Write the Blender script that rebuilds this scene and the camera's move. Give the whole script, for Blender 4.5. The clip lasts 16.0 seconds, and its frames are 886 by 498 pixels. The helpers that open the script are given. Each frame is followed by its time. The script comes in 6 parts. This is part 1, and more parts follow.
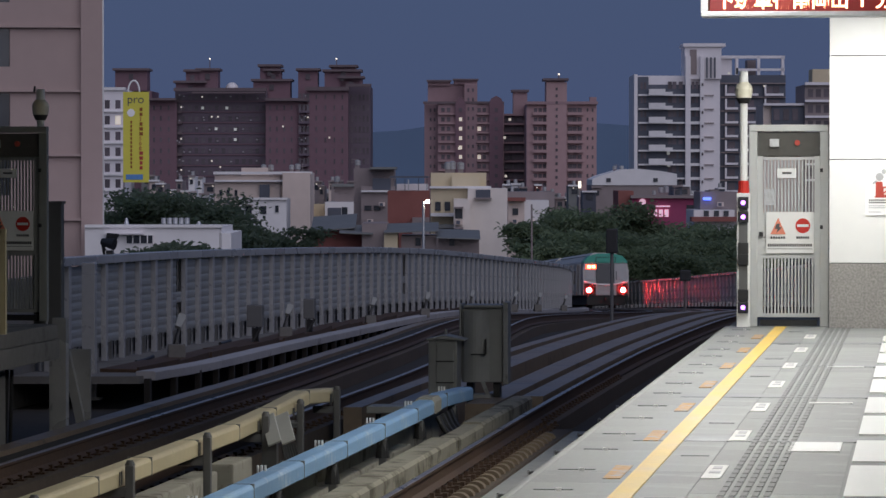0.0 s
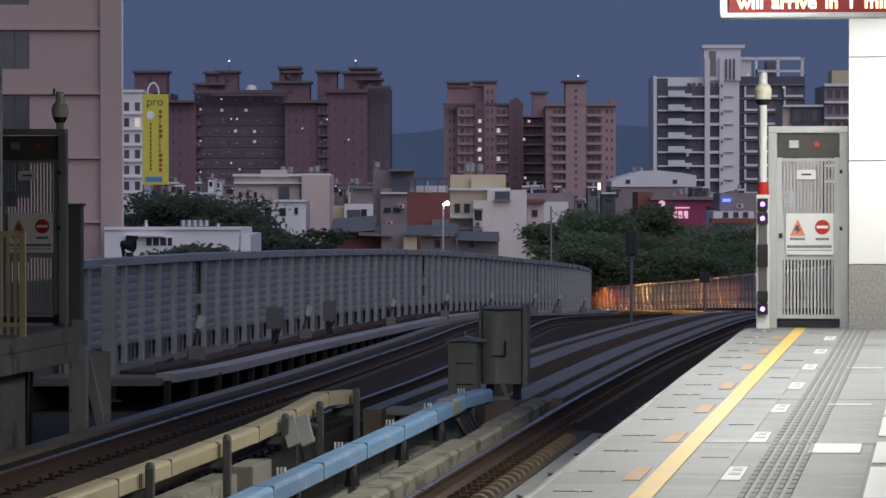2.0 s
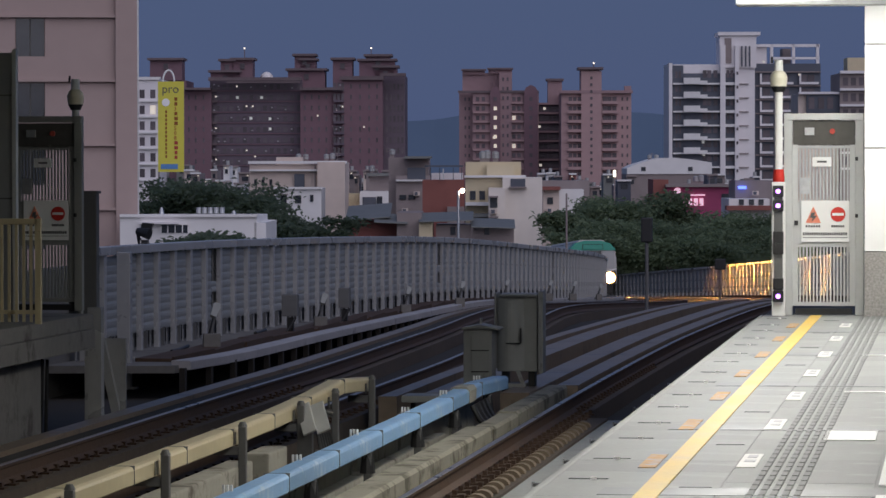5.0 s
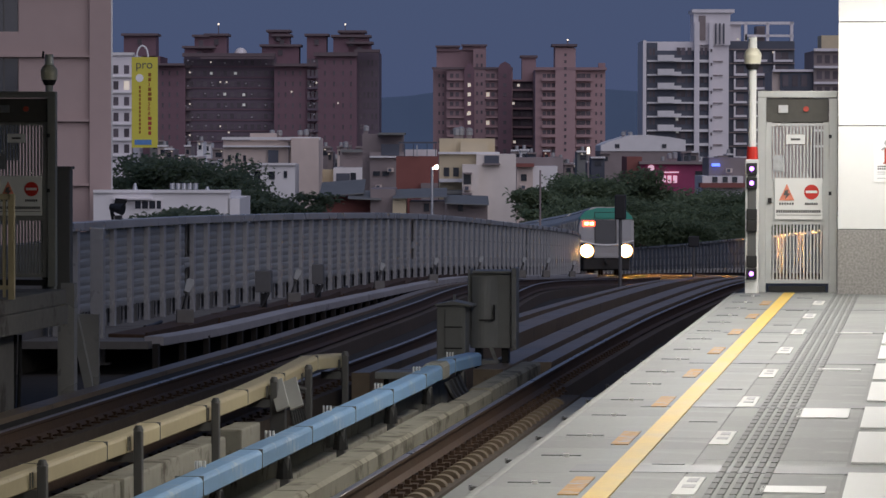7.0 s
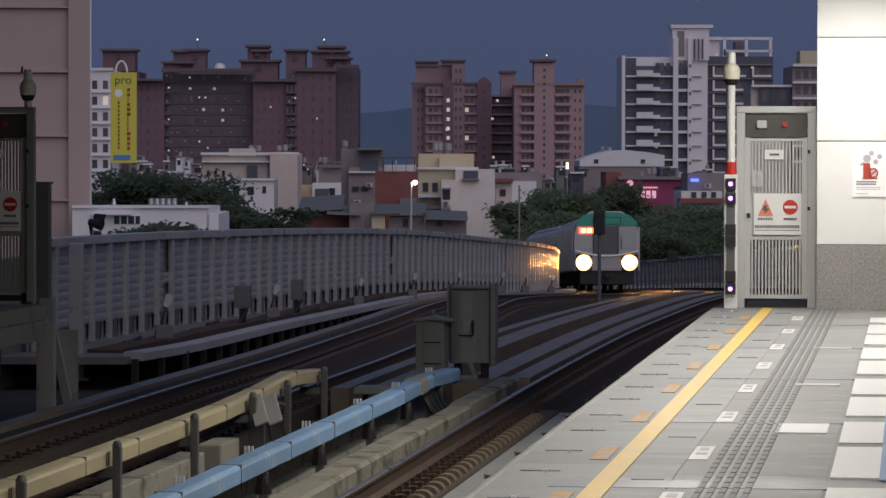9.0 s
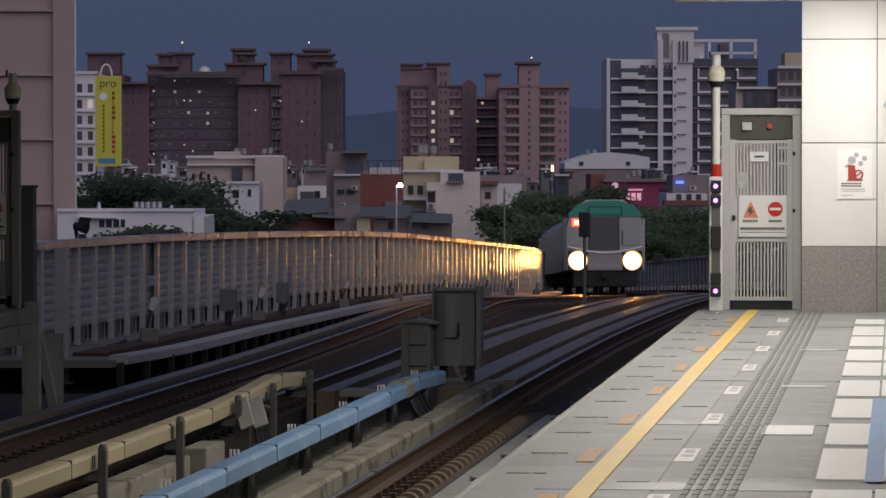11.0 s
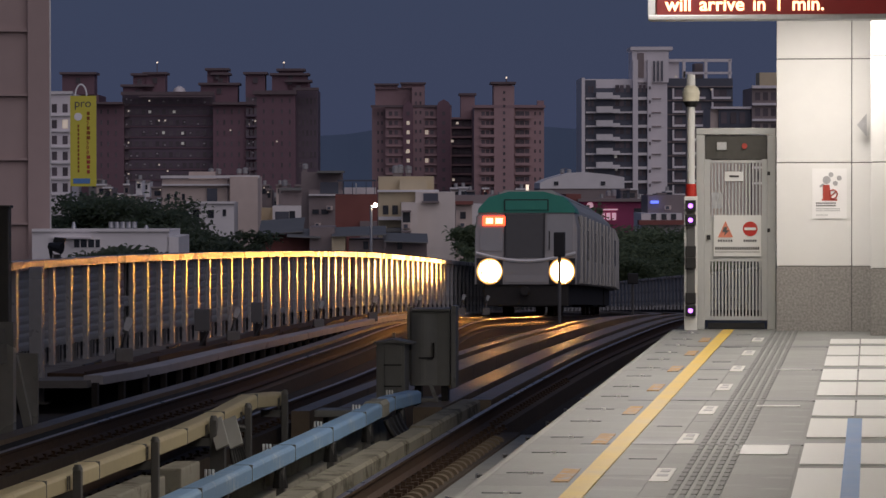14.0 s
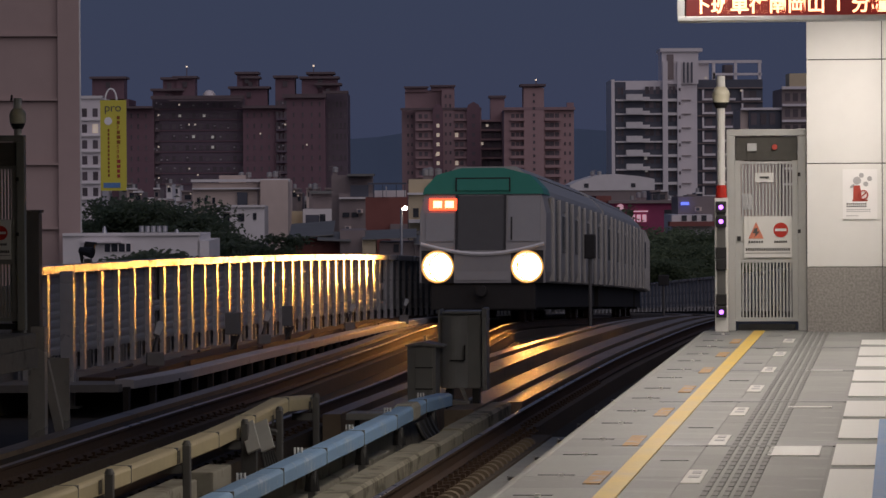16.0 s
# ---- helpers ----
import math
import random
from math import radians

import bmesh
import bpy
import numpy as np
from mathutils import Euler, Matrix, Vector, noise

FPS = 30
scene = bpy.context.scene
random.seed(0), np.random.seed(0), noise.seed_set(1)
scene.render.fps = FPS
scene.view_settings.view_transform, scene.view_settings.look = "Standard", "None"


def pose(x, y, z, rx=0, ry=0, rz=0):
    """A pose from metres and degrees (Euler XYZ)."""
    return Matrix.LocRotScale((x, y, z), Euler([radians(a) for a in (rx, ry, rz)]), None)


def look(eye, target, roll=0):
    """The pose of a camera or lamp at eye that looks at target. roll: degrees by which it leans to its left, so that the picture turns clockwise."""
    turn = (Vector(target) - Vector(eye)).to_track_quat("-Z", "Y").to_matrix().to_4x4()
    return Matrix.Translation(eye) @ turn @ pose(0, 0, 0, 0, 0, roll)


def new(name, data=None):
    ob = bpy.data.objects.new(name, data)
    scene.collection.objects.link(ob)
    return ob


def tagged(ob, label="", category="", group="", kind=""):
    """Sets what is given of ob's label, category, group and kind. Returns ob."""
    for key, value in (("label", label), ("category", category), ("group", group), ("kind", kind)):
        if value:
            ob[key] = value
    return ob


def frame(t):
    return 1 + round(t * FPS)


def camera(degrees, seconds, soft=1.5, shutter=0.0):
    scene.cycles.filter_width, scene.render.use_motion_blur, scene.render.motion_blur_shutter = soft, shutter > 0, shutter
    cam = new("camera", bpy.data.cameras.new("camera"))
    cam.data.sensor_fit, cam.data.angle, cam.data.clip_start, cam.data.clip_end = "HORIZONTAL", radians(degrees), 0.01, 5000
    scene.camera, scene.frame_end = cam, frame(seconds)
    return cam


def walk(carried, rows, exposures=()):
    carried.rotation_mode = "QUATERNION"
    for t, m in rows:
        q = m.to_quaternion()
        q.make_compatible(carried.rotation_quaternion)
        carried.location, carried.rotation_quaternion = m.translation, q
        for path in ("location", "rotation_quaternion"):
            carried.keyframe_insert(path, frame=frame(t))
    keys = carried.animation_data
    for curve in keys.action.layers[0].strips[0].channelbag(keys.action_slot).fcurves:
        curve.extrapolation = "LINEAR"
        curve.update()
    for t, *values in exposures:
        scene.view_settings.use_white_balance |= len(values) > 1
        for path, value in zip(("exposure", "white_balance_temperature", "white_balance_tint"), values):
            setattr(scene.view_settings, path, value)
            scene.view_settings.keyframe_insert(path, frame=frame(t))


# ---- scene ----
# The station stands at the origin: x to the right across the tracks, y along the platform, z up from its floor.
BEARING, SCALE = 6.9, 7040.0
CB, SB = math.cos(radians(BEARING)), math.sin(radians(BEARING))
cam = camera(12.71, 16.0, soft=1.5)
EYE = 1.6
SHIFTS = [
    (0.0, 0.0, 0.0, 0.0), (0.5, 8.7, 0.4, 0.08), (1.0, 7.4, 3.8, 0.051), (1.5, 11.7, 7.2, -0.01), (2.0, 34.2, 3.3, -0.074),
    (2.5, 57.7, -1.4, -0.102), (3.0, 73.0, -1.2, -0.081), (3.5, 70.7, 1.9, -0.088), (4.0, 73.3, -3.8, -0.2), (4.6, 68.0, -12.0, -0.15),
    (5.5, 52.0, -28.0, 0.0), (6.5, 30.3, -45.8, 0.088), (7.0, 15.2, -60.7, 0.084), (7.5, -0.9, -57.7, 0.209), (8.0, -9.8, -44.0, 0.191),
    (9.2, -24.0, -33.0, 0.06), (10.5, -37.4, -27.5, -0.055), (11.0, -48.4, -28.9, -0.038), (11.5, -61.4, -25.2, 0.061), (12.0, -74.6, -17.2, 0.011),
    (12.5, -81.8, -13.3, -0.097), (13.0, -88.3, -10.1, -0.122), (13.5, -90.3, -1.2, -0.008), (14.0, -92.7, 6.3, -0.069), (14.5, -83.7, 11.4, -0.219),
    (15.0, -68.1, 13.2, -0.311), (15.5, -53.3, 11.2, -0.388), (16.0, -39.4, 11.1, -0.35),
]
EXPOSURES = [(0.0, -0.05, 6420, 10), (1.5, 0.02, 6420, 10), (3.0, 0.14, 6450, 10), (4.2, 0.2, 6500, 10), (6.3, 0.0, 6600, 11), (8.0, -0.12, 6700, 12), (10.5, -0.38, 6850, 13), (13.0, -0.6, 7000, 15), (16.0, -0.85, 7300, 18)]
walk(cam, [(t, pose(0, 0, EYE, 90 - 1.066 + math.degrees(v / SCALE), -lean, BEARING + math.degrees(u / SCALE))) for t, u, v, lean in SHIFTS], EXPOSURES)


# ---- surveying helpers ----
def spot(u, v, d):
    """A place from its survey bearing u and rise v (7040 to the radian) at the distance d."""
    r = (u - 784) * d / SCALE
    return Vector((r * CB - d * SB, r * SB + d * CB, EYE + (310 - v) * d / SCALE))


def wide(n, d):
    return n * d / SCALE


def plan(d, off, z=0.0):
    """A place d ahead and off across from the camera's own line along the platform."""
    return Vector((off * CB, (d + off * CB * SB) / CB, z))


def ease(table, d):
    """A smooth curve through the (d, value) pairs."""
    ds, vs = [p[0] for p in table], [p[1] for p in table]
    if d <= ds[0]:
        return vs[0]
    if d >= ds[-1]:
        return vs[-1] + (d - ds[-1]) * (vs[-1] - vs[-2]) / (ds[-1] - ds[-2])
    slopes = [0.0] + [(vs[i + 1] - vs[i - 1]) / (ds[i + 1] - ds[i - 1]) for i in range(1, len(ds) - 1)]
    slopes.append((vs[-1] - vs[-2]) / (ds[-1] - ds[-2]))
    i = max(k for k in range(len(ds) - 1) if ds[k] <= d)
    h = ds[i + 1] - ds[i]
    s = (d - ds[i]) / h
    return ((2 * s**3 - 3 * s**2 + 1) * vs[i] + (s**3 - 2 * s**2 + s) * h * slopes[i]
            + (-2 * s**3 + 3 * s**2) * vs[i + 1] + (s**3 - s**2) * h * slopes[i + 1])


LEFT = [(0, -7.9), (52, -7.9), (62, -8.15), (72, -8.62), (83, -9.33), (94, -9.92), (105, -10.03), (117, -10.12), (134, -10.36), (155, -11.37), (185, -14.2), (216, -17.7), (240, -21.2), (260, -24.8), (300, -32.8), (400, -56), (600, -108)]
NEAR = [(0, -3.76), (60, -3.76), (85, -3.76), (100, -3.85), (120, -4.4), (140, -5.4), (160, -6.9), (180, -9.1), (200, -11.7), (216, -13.9), (240, -17.4), (260, -21.0), (300, -28.9), (400, -52), (600, -104)]
FENCE_L = [(0, -12.06), (40, -12.06), (75, -12.06), (112, -12.35), (134, -12.7), (155, -13.9), (185, -16.6), (216, -20.4), (240, -23.9), (260, -27.5), (300, -35.4), (400, -58.6), (600, -110.6)]
FENCE_R = [(0, -1.2), (43, -1.2), (85, -1.2), (100, -1.3), (120, -1.9), (140, -2.9), (160, -4.4), (180, -6.6), (200, -9.2), (216, -11.4), (240, -14.9), (260, -18.5), (300, -26.4), (400, -49.5), (600, -101.5)]
LEDGE = [(0, -10.5), (52, -10.5), (56, -10.25), (64, -10.35), (74, -10.6), (84, -10.97), (97, -11.55), (112, -11.95), (134, -12.25), (155, -13.3), (185, -15.9), (216, -19.4), (240, -22.9), (260, -26.5), (300, -34.5), (400, -57.8), (600, -109.8)]


GRADE = [(0, 0.0), (40, 0.0), (50, 0.02), (62, 0.10), (70, 0.20), (80, 0.355), (90, 0.55), (100, 0.81), (120, 1.46), (140, 2.11), (200, 4.06)]


def drop(d):
    """How far the line has fallen below its level in the station."""
    return ease(GRADE, d) + (0.00003 * (d - 200) ** 2 if 200 < d < 320 else 0.0 if d <= 200 else 0.432)


RAIL = -1.1
DECK = -1.5


# ---- world and light ----
world = bpy.data.worlds.new("dusk")
world.use_nodes = True
scene.world = world
wn = world.node_tree.nodes
sky = wn.new("ShaderNodeTexSky")
sky.sky_type, sky.sun_disc = "NISHITA", False
sky.sun_elevation, sky.sun_rotation = radians(2.0), radians(200)
sky.air_density, sky.dust_density, sky.ozone_density = 1.2, 0.3, 4.0
tint = wn.new("ShaderNodeMix")
tint.data_type, tint.blend_type = "RGBA", "MIX"
tint.inputs["Factor"].default_value = 0.88
tint.inputs["B"].default_value = (0.56, 0.87, 1.80, 1)
world.node_tree.links.new(sky.outputs["Color"], tint.inputs["A"])
world.node_tree.links.new(tint.outputs["Result"], wn["Background"].inputs["Color"])
wn["Background"].inputs["Strength"].default_value = 0.108


glow = bpy.data.lights.new("afterglow", "SUN")
glow.energy, glow.angle, glow.color = 1.2, radians(80), (0.95, 0.90, 0.97)
new("afterglow", glow).matrix_world = look((32, -55, 46), (0, 0, 0))


def area_lamp(name, place, aim, size, watts, colour):
    lamp = bpy.data.lights.new(name, "AREA")
    lamp.shape, lamp.size, lamp.size_y, lamp.energy, lamp.color = "RECTANGLE", size[0], size[1], watts, colour
    ob = new(name, lamp)
    ob.matrix_world = look(place, aim)
    return tagged(ob, "unseen fluorescent-white light under the platform canopy", "lamp")


for k, (ly, watts) in enumerate(((6, 160), (16, 165), (26, 200), (34.5, 300))):
    lamp = area_lamp("canopy_light", (-1.6, ly, 3.42), (-1.6, ly + 0.001, 0), (1.0, 8.0), watts, (1.0, 0.985, 0.95))
# extra lamp out of view, added to brighten the column's upper panels
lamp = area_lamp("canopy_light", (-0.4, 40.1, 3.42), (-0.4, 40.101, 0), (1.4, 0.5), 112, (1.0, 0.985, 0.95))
for k, ly in enumerate((4,)):
    lamp = area_lamp("canopy_light", (-12.6, ly, 3.42), (-12.6, ly + 0.001, 0), (0.5, 8.0), 30, (1.0, 0.93, 0.82))

# ---- materials ----
def mat(name, colour, rough=0.6, metal=0.0, grain=12.0, vary=0.18, stain=0.25, bump=0.15, glow=0.0, spec=0.5, island=0.0, worn_to=None, worn_scale=2.0, worn_edge=0.56):
    """Paint, stone or metal with fine grain, broad stains and a little relief."""
    m = bpy.data.materials.new(name)
    m.use_nodes = True
    nt, n = m.node_tree, m.node_tree.nodes
    b = n["Principled BSDF"]
    b.inputs["Metallic"].default_value, b.inputs["Specular IOR Level"].default_value = metal, spec
    co = n.new("ShaderNodeTexCoord")
    fine, broad = n.new("ShaderNodeTexNoise"), n.new("ShaderNodeTexNoise")
    fine.inputs["Scale"].default_value, fine.inputs["Detail"].default_value = grain, 6
    broad.inputs["Scale"].default_value, broad.inputs["Detail"].default_value = grain / 14, 4
    for tex in (fine, broad):
        nt.links.new(co.outputs["Object"], tex.inputs["Vector"])
    info = n.new("ShaderNodeObjectInfo")
    total = n.new("ShaderNodeMath")
    total.operation = "MULTIPLY_ADD"
    total.inputs[1].default_value, total.inputs[2].default_value = vary * 2, 1 - vary
    nt.links.new(fine.outputs["Fac"], total.inputs[0])
    worn = n.new("ShaderNodeMath")
    worn.operation = "MULTIPLY_ADD"
    worn.inputs[1].default_value, worn.inputs[2].default_value = stain * 2, 1 - stain
    nt.links.new(broad.outputs["Fac"], worn.inputs[0])
    both = n.new("ShaderNodeMath")
    both.operation = "MULTIPLY"
    nt.links.new(total.outputs[0], both.inputs[0])
    nt.links.new(worn.outputs[0], both.inputs[1])
    each = n.new("ShaderNodeMath")
    each.operation = "MULTIPLY_ADD"
    each.inputs[1].default_value, each.inputs[2].default_value = island * 2, 1 - island
    nt.links.new(info.outputs["Random"], each.inputs[0])
    last = n.new("ShaderNodeMath")
    last.operation = "MULTIPLY"
    nt.links.new(both.outputs[0], last.inputs[0])
    nt.links.new(each.outputs[0], last.inputs[1])
    mix = n.new("ShaderNodeMix")
    mix.data_type, mix.blend_type = "RGBA", "MULTIPLY"
    mix.inputs["Factor"].default_value = 1
    mix.inputs["A"].default_value = (*colour, 1)
    nt.links.new(last.outputs[0], mix.inputs["B"])
    shade = mix.outputs["Result"]
    if worn_to:
        patch, ramp, over = n.new("ShaderNodeTexNoise"), n.new("ShaderNodeValToRGB"), n.new("ShaderNodeMix")
        patch.inputs["Scale"].default_value, patch.inputs["Detail"].default_value, patch.inputs["Roughness"].default_value = worn_scale, 8, 0.7
        nt.links.new(co.outputs["Object"], patch.inputs["Vector"])
        ramp.color_ramp.elements[0].position, ramp.color_ramp.elements[1].position = worn_edge, worn_edge + 0.1
        nt.links.new(patch.outputs["Fac"], ramp.inputs["Fac"])
        over.data_type = "RGBA"
        over.inputs["B"].default_value = (*worn_to, 1)
        nt.links.new(ramp.outputs["Color"], over.inputs["Factor"])
        nt.links.new(shade, over.inputs["A"])
        shade = over.outputs["Result"]
    nt.links.new(shade, b.inputs["Base Color"])
    r = n.new("ShaderNodeMath")
    r.operation = "MULTIPLY_ADD"
    r.use_clamp = True
    r.inputs[1].default_value, r.inputs[2].default_value = 0.25, rough - 0.12
    nt.links.new(broad.outputs["Fac"], r.inputs[0])
    nt.links.new(r.outputs[0], b.inputs["Roughness"])
    if bump:
        bp = n.new("ShaderNodeBump")
        bp.inputs["Strength"].default_value, bp.inputs["Distance"].default_value = bump, 0.01
        nt.links.new(fine.outputs["Fac"], bp.inputs["Height"])
        nt.links.new(bp.outputs["Normal"], b.inputs["Normal"])
    if glow:
        b.inputs["Emission Color"].default_value = (*colour, 1)
        b.inputs["Emission Strength"].default_value = glow
    return m


